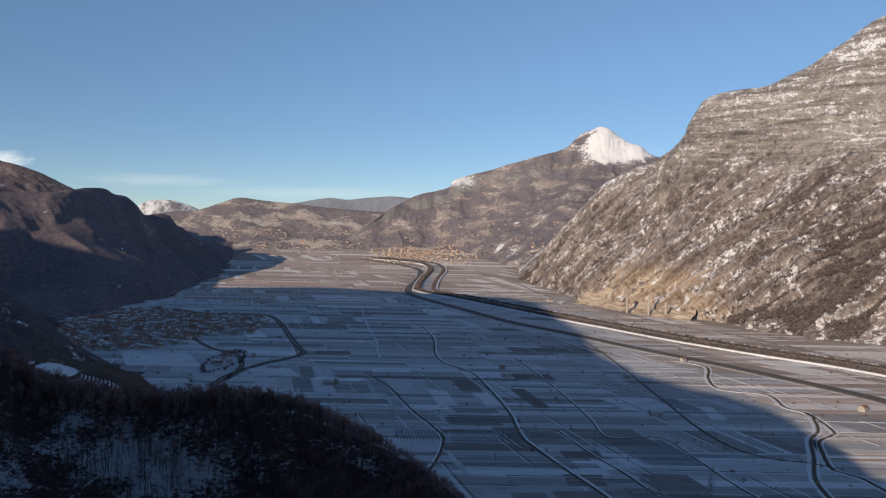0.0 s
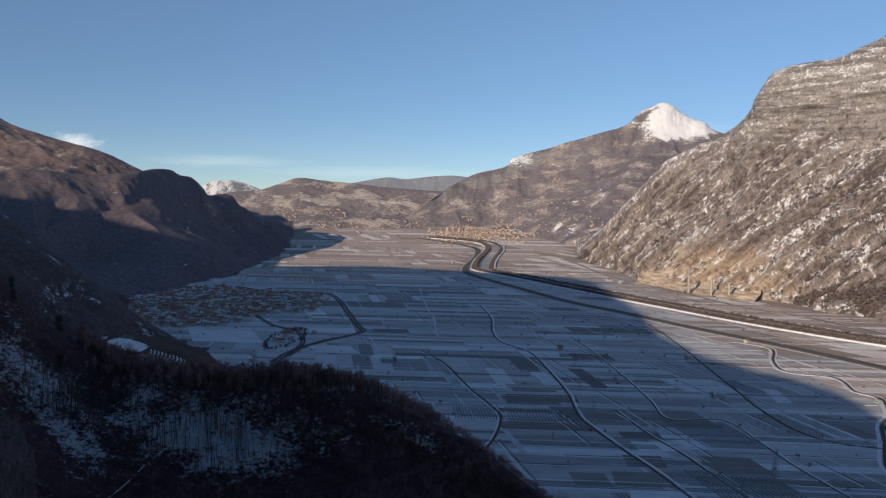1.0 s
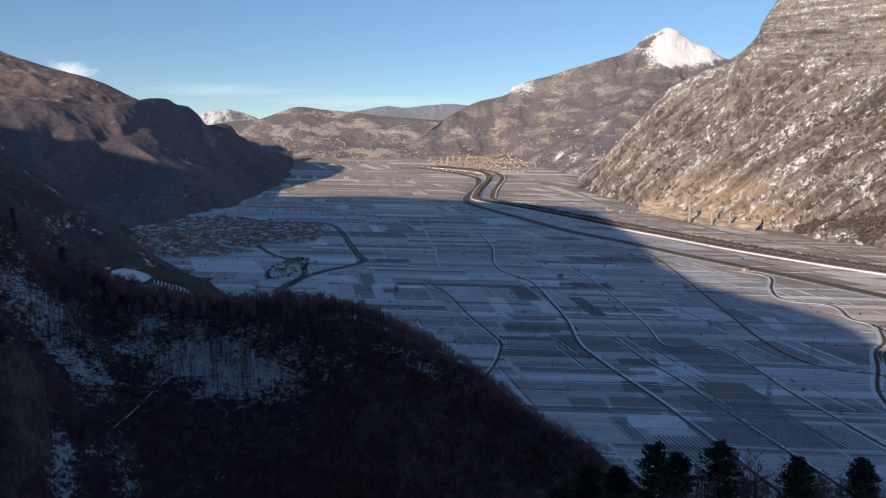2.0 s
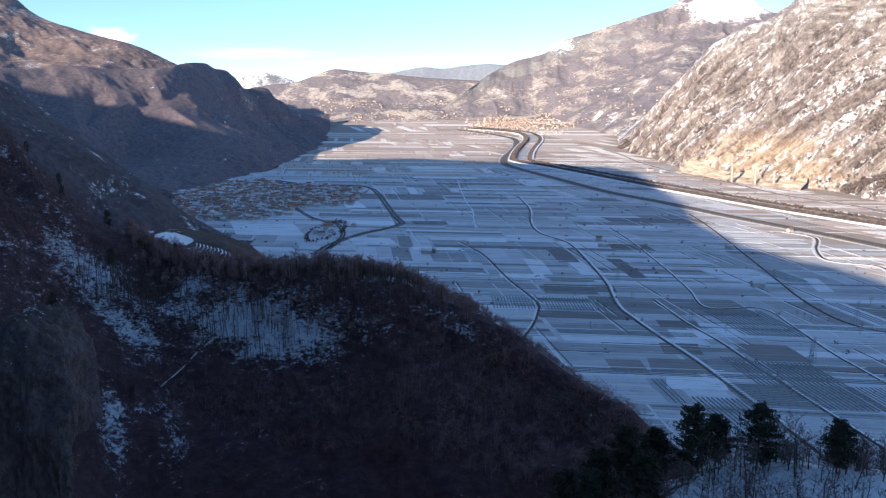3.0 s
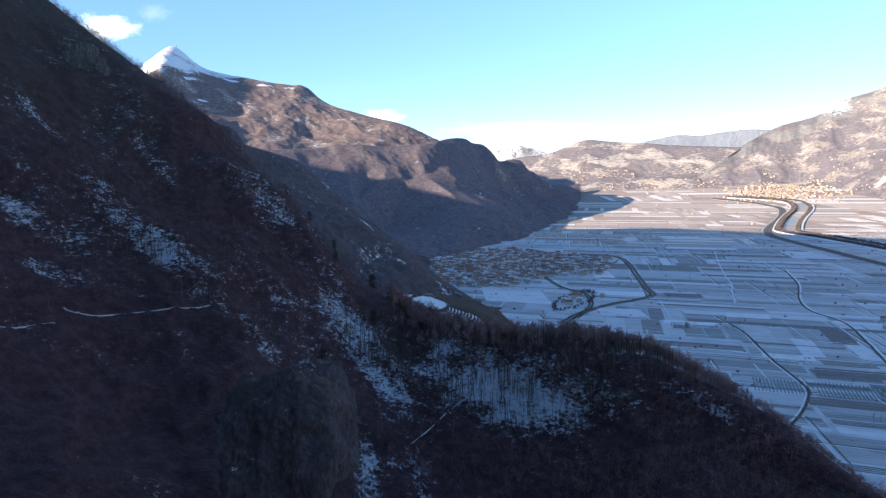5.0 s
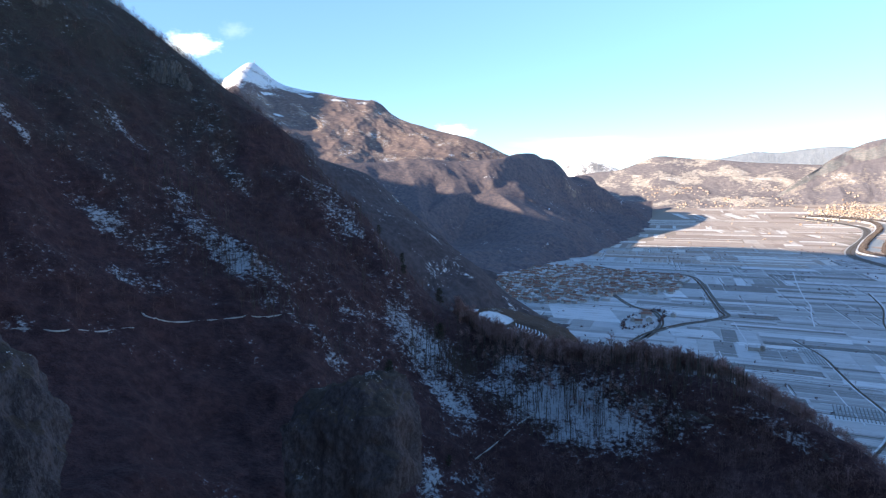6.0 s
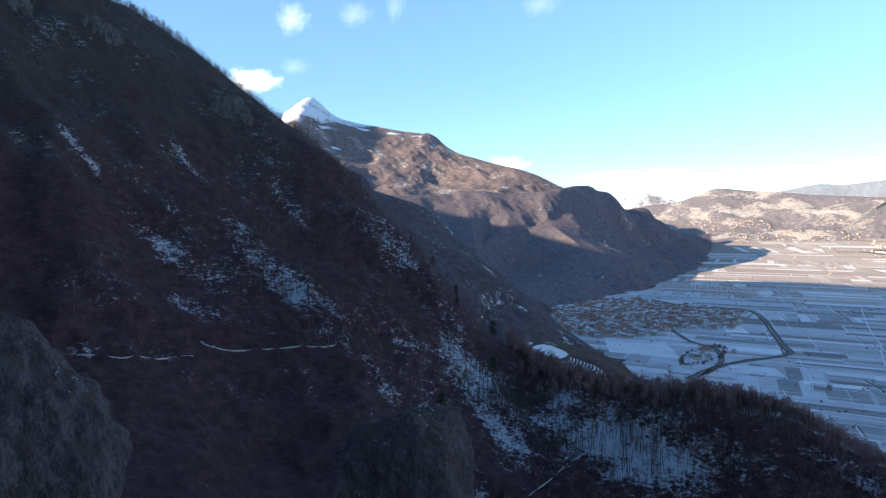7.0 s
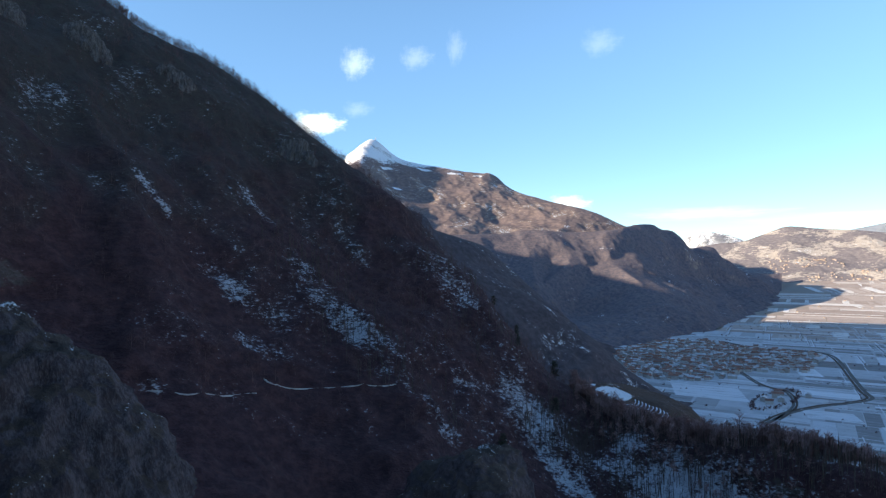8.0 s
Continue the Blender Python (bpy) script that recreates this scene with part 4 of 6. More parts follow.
def boxes_along(lines, half, low, high):
    """Long thin hedge-like rows between pairs of floor points."""
    v, f = [], []
    for (ax, ay), (bx, by) in lines:
        d = math.hypot(bx - ax, by - ay) + 1e-6
        sx, sy = -(by - ay) / d * half, (bx - ax) / d * half
        n = len(v)
        v += [(ax - sx, ay - sy, lift(ay) + low), (ax + sx, ay + sy, lift(ay) + low), (bx + sx, by + sy, lift(by) + low), (bx - sx, by - sy, lift(by) + low)]
        v += [(ax - sx * 0.4, ay - sy * 0.4, lift(ay) + high), (ax + sx * 0.4, ay + sy * 0.4, lift(ay) + high), (bx + sx * 0.4, by + sy * 0.4, lift(by) + high), (bx - sx * 0.4, by - sy * 0.4, lift(by) + high)]
        f += [tuple(n + i for i in q) for q in ((4, 5, 6, 7), (0, 1, 5, 4), (1, 2, 6, 5), (2, 3, 7, 6), (3, 0, 4, 7))]
    return v, f


# vineyards: rows of trellised vines, a few named plots and some by chance
plots = [(-47, 5, 805, 853, 3.4, 0), (12, 92, 806, 856, 3.4, 0), (172, 196, 600, 668, 3.6, 1), (190, 250, 735, 822, 4.2, 1), (128, 168, 520, 572, 3.6, 1), (205, 250, 560, 660, 3.8, 1)]
for x0, x1, y0, y1, step, lean in plots:
    lines = []
    x = x0
    while x < x1:
        k = 0.26 if lean else 0.12
        lines.append(((x + k * (y1 - y0) / 2, y0), (x - k * (y1 - y0) / 2, y1)))
        x += step
    v, f = boxes_along(lines, 0.5, 0.2, 1.2)
    me = mesh_of("vine_rows", v, f)
    me.materials.append(M_VINE)
    tagged(new("vine_rows", me), "bare trellised vine rows standing in snow", "vineyard", kind="stuff")
lines = []
for u0, u1, y0, y1 in vine_spots:
    if u1 - u0 < y1 - y0:
        n = int((u1 - u0) / 3.6)
        lines += [((bend(u0 + i * 3.6, y0), y0), (bend(u0 + i * 3.6, y1), y1)) for i in range(1, n)]
    else:
        n = int((y1 - y0) / 3.6)
        lines += [((bend(u0, y0 + i * 3.6), y0 + i * 3.6), (bend(u1, y0 + i * 3.6), y0 + i * 3.6)) for i in range(1, n)]
v, f = boxes_along(lines, 0.36, 0.2, 0.95)
me = mesh_of("orchard_rows", v, f)
me.materials.append(M_VINE)
tagged(new("orchard_rows", me), "long bare orchard and vineyard rows in snow", "vineyard", kind="stuff")

# short snowy tracks and ditches between the plots
white_lines, dark_lines = [], []
while len(white_lines) < 420:
    x, yy = rng.uniform(-800, 900), rng.uniform(520, 2600)
    if not free(x, yy, 30):
        continue
    n = rng.uniform(30, 130) * (1 + yy / 3000)
    if rng.random() < 0.55:
        end = (x - 0.26 * n, yy + n * 0.9)
    else:
        end = (x + n, yy + rng.uniform(-3, 3))
    if free(*end, 20):
        white_lines.append(((x, yy), end))
        if rng.random() < 0.5:
            dark_lines.append(((x + 2.5, yy + 2), (end[0] + 2.5, end[1] + 2)))
for name, lines, half, m, text in (("field_tracks", white_lines, 0.9, M_SNOWROAD, "narrow snow-covered tracks between the fields"), ("field_ditches", dark_lines, 0.6, M_BANK, "dark ditches and hedges beside the tracks")):
    v, f = boxes_along(lines, half, 0.1, 0.5)
    me = mesh_of(name, v, f)
    me.materials.append(m)
    tagged(new(name, me), text, "tracks", kind="stuff")

# roads, dykes, motorway and water
tagged(ribbon("motorway", MOTORWAY, 24, 1.6, M_ASPHALT, 120, None, 2.0), "grey two-way motorway on a low bank beside the river", "motorway", kind="structure")


def shifted(line, off):
    p = np.array(line, float)
    d = np.gradient(p, axis=0)
    d /= np.linalg.norm(d, axis=1)[:, None] + 1e-9
    return [(x + dy * off, y - dx * off) for (x, y), (dx, dy) in zip(p, d)]


for name, line, off, wide, high, m, text in (
        ("verge", MOTORWAY, 15, 4, 0.7, M_VERGE, "snowy motorway verge"), ("verge", MOTORWAY, -15, 5, 0.7, M_VERGE, "snowy motorway verge"),
        ("median", MOTORWAY, 0, 2.6, 1.75, M_BANK, "dark planted motorway median"),
        ("dyke", WATER, 39, 6, 3.4, M_SNOWROAD, "snowy river dyke with a track"), ("dyke", WATER, -46, 5, 3.2, M_SNOWROAD, "snowy river dyke with a track"),
        ("river_bank", WATER, 28, 13, 1.6, M_BANK, "dark scrub bank along the water"), ("river_bank", WATER, -32, 20, 1.4, M_BANK, "dark scrub bank along the water")):
    tagged(ribbon(name, shifted(line, off), wide, high, m, 160, None, high + 0.3), text, name.replace("_", " "), kind="structure")
for name, line, wide, m, text in (("railway", RAILWAY, 6, M_ASPHALT, "railway line on a low bank under the cliff"), ("verge", shifted(RAILWAY, -7), 4, M_VERGE, "snowy verge along the railway"),
        ("road", ROAD_A, 2.8, M_SNOWROAD, "snow-covered farm road through the fields"), ("ditch", shifted(ROAD_A, 3.6), 2.2, M_BANK, "dark ditch beside the farm road"),
        ("road", ROAD_B, 1.8, M_SNOWROAD, "snow-covered field track"), ("hedge", shifted(ROAD_B, 2.2), 1.8, M_BANK, "dark hedge beside the track"),
        ("road", ROAD_C, 2.0, M_SNOWROAD, "snow-covered field track"), ("hedge", shifted(ROAD_C, 2.0), 1.2, M_BANK, "dark hedge beside the track"),
        ("road", ROAD_D, 1.8, M_SNOWROAD, "snow-covered field track"), ("hedge", shifted(ROAD_D, -2.6), 2.4, M_BANK, "dark hedge beside the track"),
        ("hedge", ROAD_E, 2.4, M_BANK, "dark hedge and ditch between the fields"), ("road", ROAD_F, 1.9, M_SNOWROAD, "snow-covered field track"), ("road", ROAD_G, 3.0, M_VERGE, "half-thawed track to the motorway"),
        ("road", TOWN_ROAD, 6, M_ASPHALT, "dark by-pass road round the town"), ("hedge", shifted(TOWN_ROAD, 7), 4, M_BANK, "hedge along the by-pass"),
        ("road", FARM_ROAD, 4, M_ASPHALT, "narrow road from the town round the farm"), ("hedge", shifted(FARM_ROAD, -5), 3, M_BANK, "dark hedge along the farm road"), ("ditch", STREAM, 3.0, M_BANK, "dark winding ditch through the fields"), ("road", shifted(STREAM, 4.4), 3.4, M_SNOWROAD, "snowy track along the ditch"), ("road", shifted(STREAM, -3.6), 2.2, M_SNOWROAD, "snowy bank along the ditch"),
        ("ditch", BROOK, 3.0, M_BANK, "dark winding brook between snowy banks"), ("road", shifted(BROOK, 3.8), 2.6, M_SNOWROAD, "snowy track along the brook"), ("road", shifted(BROOK, -3.6), 2.0, M_SNOWROAD, "snowy bank along the brook")):
    tagged(ribbon(name, line, wide, 0.62 + 0.1 * (m is M_BANK), m, 120, None, 0.9), text, name, kind="structure")

# plots that stand out: ploughed or bare dark earth, and others under unbroken snow; middle, width, depth and lean
DARK_PLOTS = [(124, 642, 50, 33, 0.02), (212, 686, 47, 44, -0.22), (79, 637, 30, 30, -0.14), (38, 1086, 29, 84, -0.19), (144, 766, 39, 22, -0.08), (52, 902, 84, 30, -0.06), (133, 688, 34, 30, -0.02), (54, 787, 100, 24, -0.11), (119, 1017, 20, 110, -0.21),
    (140, 1160, 60, 44, -0.22), (44, 943, 54, 20, -0.3), (-192, 1348, 62, 30, -0.31), (-220, 1753, 90, 46, -0.27)]
WHITE_PLOTS = [(2, 1013, 24, 90, -0.18), (61, 1013, 22, 100, -0.24), (130, 603, 46, 30, 0.1), (150, 732, 36, 26, -0.14), (-18, 957, 56, 22, -0.16), (190, 746, 26, 34, -0.28), (-464, 1253, 118, 110, -0.5), (-300, 1338, 90, 42, -0.18), (-258, 1165, 70, 58, -0.45),
    (-385, 1560, 40, 90, -0.42), (-148, 1117, 76, 20, -0.4), (-78, 1194, 60, 30, -0.14), (340, 949, 18, 66, 0.06)]
for plots_of, m, text in ((DARK_PLOTS, M_PLOUGH, "dark ploughed plot with snow in its furrows"), (WHITE_PLOTS, M_WHITE_PLOT, "plot under smooth unbroken snow")):
    for n, (x, y, wide, deep, lean) in enumerate(plots_of):
        v = []
        for top, grow in ((0.0, 0.5), (0.36 + 0.012 * n + 0.006 * (m is M_PLOUGH), 0.0)):
            for sx, sy in ((-1, -1), (1, -1), (1, 1), (-1, 1)):
                v.append((sx * (wide / 2 + grow) + lean * sy * deep / 2, sy * (deep / 2 + grow), top))
        me = mesh_of("plot", v, [(4, 5, 6, 7), (0, 1, 5, 4), (1, 2, 6, 5), (2, 3, 7, 6), (3, 0, 4, 7)])
        me.materials.append(m)
        ob = new("plot", me)
        ob.location = (x, y, 0)
        ob.parent = ground


# ---- trees ----
def tube(v, f, a, b, ra, rb, sides=4):
    """A tapered stick from a to b."""
    a, b = Vector(a), Vector(b)
    d = (b - a).normalized()
    s = d.orthogonal().normalized()
    t = d.cross(s)
    n = len(v)
    for p, r in ((a, ra), (b, rb)):
        for i in range(sides):
            w = 2 * math.pi * i / sides
            v.append(tuple(p + (s * math.cos(w) + t * math.sin(w)) * r))
    for i in range(sides):
        j = (i + 1) % sides
        f.append((n + i, n + j, n + sides + j, n + sides + i))


def blade(v, f, a, b, r):
    """A twig: one thin two-sided triangle pair."""
    a, b = Vector(a), Vector(b)
    s = (b - a).cross(Vector((0.3, 0.5, 0.8))).normalized() * r
    n = len(v)
    v += [tuple(a - s), tuple(a + s), tuple(b)]
    f.append((n, n + 1, n + 2))


def bare_tree(seed, high, spread, limbs, twigs, detail=True, low=0.22):
    """Trunk and crown of a leafless tree, base at the origin: two (verts, faces)."""
    r = random.Random(seed)
    tv, tf, cv, cf = [], [], [], []
    top = Vector((r.uniform(-0.4, 0.4), r.uniform(-0.4, 0.4), high))
    pts = [Vector((0, 0, -0.4)), top * 0.35 + Vector((r.uniform(-.2, .2), r.uniform(-.2, .2), 0)), top * 0.7, top]
    rad = [high * 0.017, high * 0.012, high * 0.007, high * 0.002]
    for i in range(3):
        tube(tv, tf, pts[i], pts[i + 1], rad[i], rad[i + 1], 5 if detail else 3)
    for i in range(limbs):
        g = low + (0.97 - low) * (i + r.random()) / limbs
        root = pts[1].lerp(pts[3], (g - 0.35) / 0.65) if g > 0.35 else pts[0].lerp(pts[1], g / 0.35)
        w = r.uniform(0, 6.283)
        out = spread * (1.1 - 0.7 * g) * r.uniform(0.6, 1.1)
        end = root + Vector((math.cos(w) * out, math.sin(w) * out, out * r.uniform(0.25, 1.1)))
        if detail:
            tube(cv, cf, root, end, high * 0.005, high * 0.0015, 3)
        else:
            blade(cv, cf, root, end, high * 0.006)
        for _ in range(twigs):
            s = root.lerp(end, r.uniform(0.3, 1.0))
            q = s + Vector((r.gauss(0, 0.6), r.gauss(0, 0.6), r.uniform(-0.1, 1.0))) * out * 0.6
            blade(cv, cf, s, q, high * (0.0045 if detail else 0.0075))
    return (tv, tf), (cv, cf)


def pine(seed, high, wide, layers, tufts, size):
    """Trunk, limbs and needle tufts of a conifer with an uneven outline."""
    r = random.Random(seed)
    tv, tf, lv, lf, cv, cf = [], [], [], [], [], []
    tube(tv, tf, (0, 0, -0.5), (0, 0, high * 0.6), high * 0.018, high * 0.010, 7)
    tube(tv, tf, (0, 0, high * 0.6), (0.1, 0, high * 0.99), high * 0.010, high * 0.003, 5)
    for i in range(layers):
        g = 0.15 + 0.83 * (i + r.random() * 0.7) / layers
        w = r.uniform(0, 6.283)
        out = wide * (1.04 - g) ** 0.5 * min(1.0, 0.45 + 1.6 * g) * r.uniform(0.45, 1.2)
        a = Vector((0, 0, high * g))
        b = a + Vector((math.cos(w) * out, math.sin(w) * out, out * r.uniform(0.1, 0.55)))
        tube(lv, lf, a, b, high * 0.006, high * 0.002, 3)
        for _ in range(tufts):
            p = a.lerp(b, r.uniform(0.35, 1.08)) + Vector((r.gauss(0, size * 0.7), r.gauss(0, size * 0.7), r.gauss(0, size * 0.5)))
            d = Vector((r.gauss(0, 1), r.gauss(0, 1), r.gauss(0.5, 0.8))).normalized() * size * r.uniform(0.6, 1.4)
            s = d.cross(Vector((r.gauss(0, 1), r.gauss(0, 1), r.gauss(0, 1)))).normalized() * size * 0.36
            n = len(cv)
            cv += [tuple(p - s * 0.4), tuple(p + d * 0.5 - s), tuple(p + d), tuple(p + d * 0.5 + s)]
            cf.append((n, n + 1, n + 2, n + 3))
    return (tv, tf), (lv, lf), (cv, cf)


def thing(name, parts, label, category, group=""):
    """An empty with one mesh for each part: (name, (verts, faces), material)."""
    top = tagged(new(name), label, category, group)
    for pname, (v, f), m in parts:
        me = mesh_of(pname, v, f)
        me.materials.append(m)
        ob = new(pname, me)
        ob.parent = top
    return top


def surface(grid):
    nv, nu = grid.shape[:2]
    faces = [(j * nu + i, j * nu + i + 1, (j + 1) * nu + i + 1, (j + 1) * nu + i) for j in range(nv - 1) for i in range(nu - 1)]
    return BVHTree.FromPolygons([tuple(p) for p in grid.reshape(-1, 3)], faces)


hill_top = surface(hill_grid)


def drop(tree, x, y):
    hit = tree.ray_cast(Vector((x, y, 2000)), Vector((0, 0, -1)))
    return hit[0], hit[1]


def merge(name, meshes, places, material, label, category):
    """Many copies joined into one mesh of stuff. places: (which, x, y, z, turn, size)."""
    out_v, out_f, n = [], [], 0
    arr = [(np.array(v), f) for v, f in meshes]
    for k, x, y, z, w, s in places:
        v, f = arr[k]
        c, q = math.cos(w) * s, math.sin(w) * s
        m = np.empty_like(v)
        m[:, 0] = v[:, 0] * c - v[:, 1] * q + x
        m[:, 1] = v[:, 0] * q + v[:, 1] * c + y
        m[:, 2] = v[:, 2] * s + z
        out_v.append(m)
        out_f += [tuple(i + n for i in face) for face in f]
        n += len(v)
    me = bpy.data.meshes.new(name)
    me.from_pydata(np.vstack(out_v).tolist(), [], out_f)
    me.materials.append(material)
    return tagged(new(name, me), label, category, kind="stuff")


def joined(pair):
    (tv, tf), (cv, cf) = pair
    return tv + cv, tf + [tuple(i + len(tv) for i in q) for q in cf]


rng = random.Random(11)
# the wood on the low ridge: trees that can be told apart
protos = []
for i in range(5):
    (t, c) = bare_tree(20 + i, rng.uniform(10.0, 13.0), 3.9, 22, 17, True, 0.5)
    protos.append(thing("bare_tree", [("trunk", t, M_TRUNK), ("crown", c, M_WOOD)], "leafless brown deciduous tree on the snowy ridge", "tree", "trees of the ridge wood"))
tries = 0
RIDGE = [(-215, 375), (-180, 360), (-133, 350), (-85, 344), (-37, 322), (12, 284), (48, 240)]
stand = []
while len(stand) < 285 and tries < 5000:
    tries += 1
    i = rng.random() * 4.35
    a, b = RIDGE[int(i)], RIDGE[int(i) + 1]
    f = i % 1.0
    back = rng.uniform(-14, 32) if i < 3 else rng.uniform(-16, 1)
    x, y = a[0] + (b[0] - a[0]) * f, a[1] + (b[1] - a[1]) * f
    r = math.hypot(x, y)
    x, y = x * (1 - back / r), y * (1 - back / r)
    if any((x - p) ** 2 + (y - q) ** 2 < 5 for p, q in stand):
        continue
    place, nrm = drop(hill_top, x, y)
    if place is None:
        continue
    stand.append((x, y))
    src = protos[len(stand) % 5]
    m = pose(x, y, place.z - 0.1, rng.uniform(-4, 4), rng.uniform(-4, 4), rng.uniform(0, 360)) @ Matrix.Scale(rng.uniform(0.75, 1.1) * (1.0 - 0.012 * max(0.0, back) if i < 3 else 1.0 - 0.3 * (i - 3)), 4)
    if len(stand) <= 5:
        src = protos[len(stand) - 1]
        src.matrix_basis = m
    else:
        ob = copy_thing(src, m)
        ob.scale = m.to_scale()

# more of the wood, joined: the dense rows behind and along the crest
wood = [joined(bare_tree(30 + i, 10.5, 4.8, 18, 14, False, 0.42)) for i in range(4)]
places = []
while len(places) < 1200:
    i = rng.random() * 5.6
    a, b = RIDGE[int(i)], RIDGE[int(i) + 1]
    f = i % 1.0
    back = rng.gauss(-11, 8) if i < 3.0 else rng.gauss(-7, 4)
    x, y = a[0] + (b[0] - a[0]) * f, a[1] + (b[1] - a[1]) * f
    r = math.hypot(x, y)
    x, y = x * (1 - back / r), y * (1 - back / r)
    place, nrm = drop(hill_top, x, y)
    if place is not None:
        places.append((rng.randrange(4), x, y, place.z - 0.3, rng.uniform(0, 6), rng.uniform(0.55, 1.05) * (1.0 if i < 3.0 else max(0.22, 1.0 - 0.34 * (i - 3.0)))))
merge("ridge_wood", wood, places, M_WOOD, "dense leafless brown wood along the ridge", "trees")

# slender trees on the snow below the crest, their stems bare
def slender(seed, high):
    r = random.Random(seed)
    v, f = [], []
    lean = Vector((r.uniform(-0.5, 0.5), r.uniform(-0.5, 0.5), high))
    tube(v, f, (0, 0, -0.5), lean * 0.6, 0.17, 0.11, 3)
    tube(v, f, lean * 0.6, lean, 0.11, 0.03, 3)
    for i in range(11):
        g = r.uniform(0.45, 0.97)
        w, out = r.uniform(0, 6.283), r.uniform(0.5, 1.5) * (1.25 - g)
        a = lean * g
        b = a + Vector((math.cos(w) * out, math.sin(w) * out, r.uniform(0.8, 2.0)))
        blade(v, f, a, b, 0.06)
        blade(v, f, a.lerp(b, 0.5), b + Vector((r.gauss(0, 0.4), r.gauss(0, 0.4), 0.3)), 0.045)
    return v, f


stems = [slender(200 + i, 8.0 + i) for i in range(4)]
places = []
while len(places) < 1150:
    if rng.random() < 0.75:
        x, y = rng.uniform(-205, -50), rng.uniform(302, 352)
        if y < 300 + 0.35 * abs(x + 110) * (x > -110):
            continue
    else:
        a, b, wide = rng.choice([((-300, 350), (-190, 328), 16), ((-285, 262), (-222, 249), 12), ((-330, 268), (-262, 253), 10)])
        f = rng.random()
        x, y = a[0] + (b[0] - a[0]) * f + rng.gauss(0, wide), a[1] + (b[1] - a[1]) * f + rng.gauss(0, wide)
    place, nrm = drop(hill_top, x, y)
    if place is not None and fractal(place, 22, 3) > rng.uniform(-0.6, 0.2):
        places.append((rng.randrange(4), x, y, place.z - 0.2, rng.uniform(0, 6.28), rng.uniform(0.6, 1.1)))
merge("slender_trees", stems, places, M_TRUNK, "slender leafless trees standing in the snow of the slope", "trees")

# scrub and thin trees over the whole hillside
bushes = [joined(bare_tree(50 + i, 6.5, 2.8, 9, 6, False)) for i in range(4)] + [joined(bare_tree(60 + i, 2.6, 1.9, 9, 6, False)) for i in range(4)]
places = []
nv, nu = hill_grid.shape[:2]
while len(places) < 6000:
    j, i = rng.randrange(14, nv - 30), rng.randrange(int(nu * 0.30), int(nu * 0.95))
    p = hill_grid[j, i]
    q = hill_grid[j, i] + (hill_grid[j + 1, i] - hill_grid[j, i]) * rng.random() + (hill_grid[j, i + 1] - hill_grid[j, i]) * rng.random()
    d = fractal(q, 45, 3)
    on_crest = j < 30
    if not on_crest and d < rng.uniform(-0.5, 0.35):
        continue
    kind = rng.randrange(4) if rng.random() < (0.7 if on_crest else 0.38) else 4 + rng.randrange(4)
    if q[0] > -45:
        kind = 4 + rng.randrange(4)
    places.append((kind, q[0], q[1], q[2] - 0.3, rng.uniform(0, 6.28), rng.uniform(0.6, 1.25)))
merge("scrub", bushes, places, M_TWIG, "leafless brown scrub and thin trees on the slope", "scrub")

# low bushes that cover the slope below the wood
low = [joined(bare_tree(64 + i, 2.4, 2.0, 8, 5, False, 0.1)) for i in range(4)]
places = []
while len(places) < 4200:
    j, i = rng.randrange(16, nv - 30), rng.randrange(int(nu * 0.68), int(nu * 0.98))
    q = hill_grid[j, i] + (hill_grid[j + 1, i] - hill_grid[j, i]) * rng.random() + (hill_grid[j, i + 1] - hill_grid[j, i]) * rng.random()
    if q[0] > -150 and not (q[0] < -60 and q[2] > 112) and not (q[0] > -62 and j < 25) and fractal(q, 20, 3) > rng.uniform(-0.4, 0.2):
        places.append((rng.randrange(4), q[0], q[1], q[2] - 0.3, rng.uniform(0, 6.28), rng.choice((0.8, 1.1, 1.5, 2.2))))
merge("bushes", low, places, M_BUSH, "dense low reddish-brown bushes on the slope", "scrub")

# the fringe of thin trees along the crest of the hill
places = []
while len(places) < 3000:
    j, i = rng.randrange(18, 25), rng.randrange(int(nu * 0.22), int(nu * 0.62))
    q = hill_grid[j, i] + (hill_grid[j + 1, i] - hill_grid[j, i]) * rng.random() + (hill_grid[j, i + 1] - hill_grid[j, i]) * rng.random()
    places.append((rng.randrange(4), q[0], q[1], q[2] - 0.3, rng.uniform(0, 6.28), rng.uniform(0.7, 1.3)))
merge("crest_trees", bushes, places, M_TWIG, "fringe of thin bare trees along the hill crest", "trees")
# and on the open slope above
places = []
while len(places) < 3200:
    j, i = rng.randrange(14, nv - 50), rng.randrange(int(nu * 0.24), int(nu * 0.62))
    q = hill_grid[j, i] + (hill_grid[j + 1, i] - hill_grid[j, i]) * rng.random() + (hill_grid[j, i + 1] - hill_grid[j, i]) * rng.random()
    if fractal(q, 30, 3) > rng.uniform(-0.4, 0.3):
        places.append((rng.randrange(4), q[0], q[1], q[2] - 0.3, rng.uniform(0, 6.28), rng.choice((0.8, 1.1, 1.5, 1.9))))
merge("bushes", low, places, M_TWIG, "scattered brown bushes on the steep slope", "scrub")

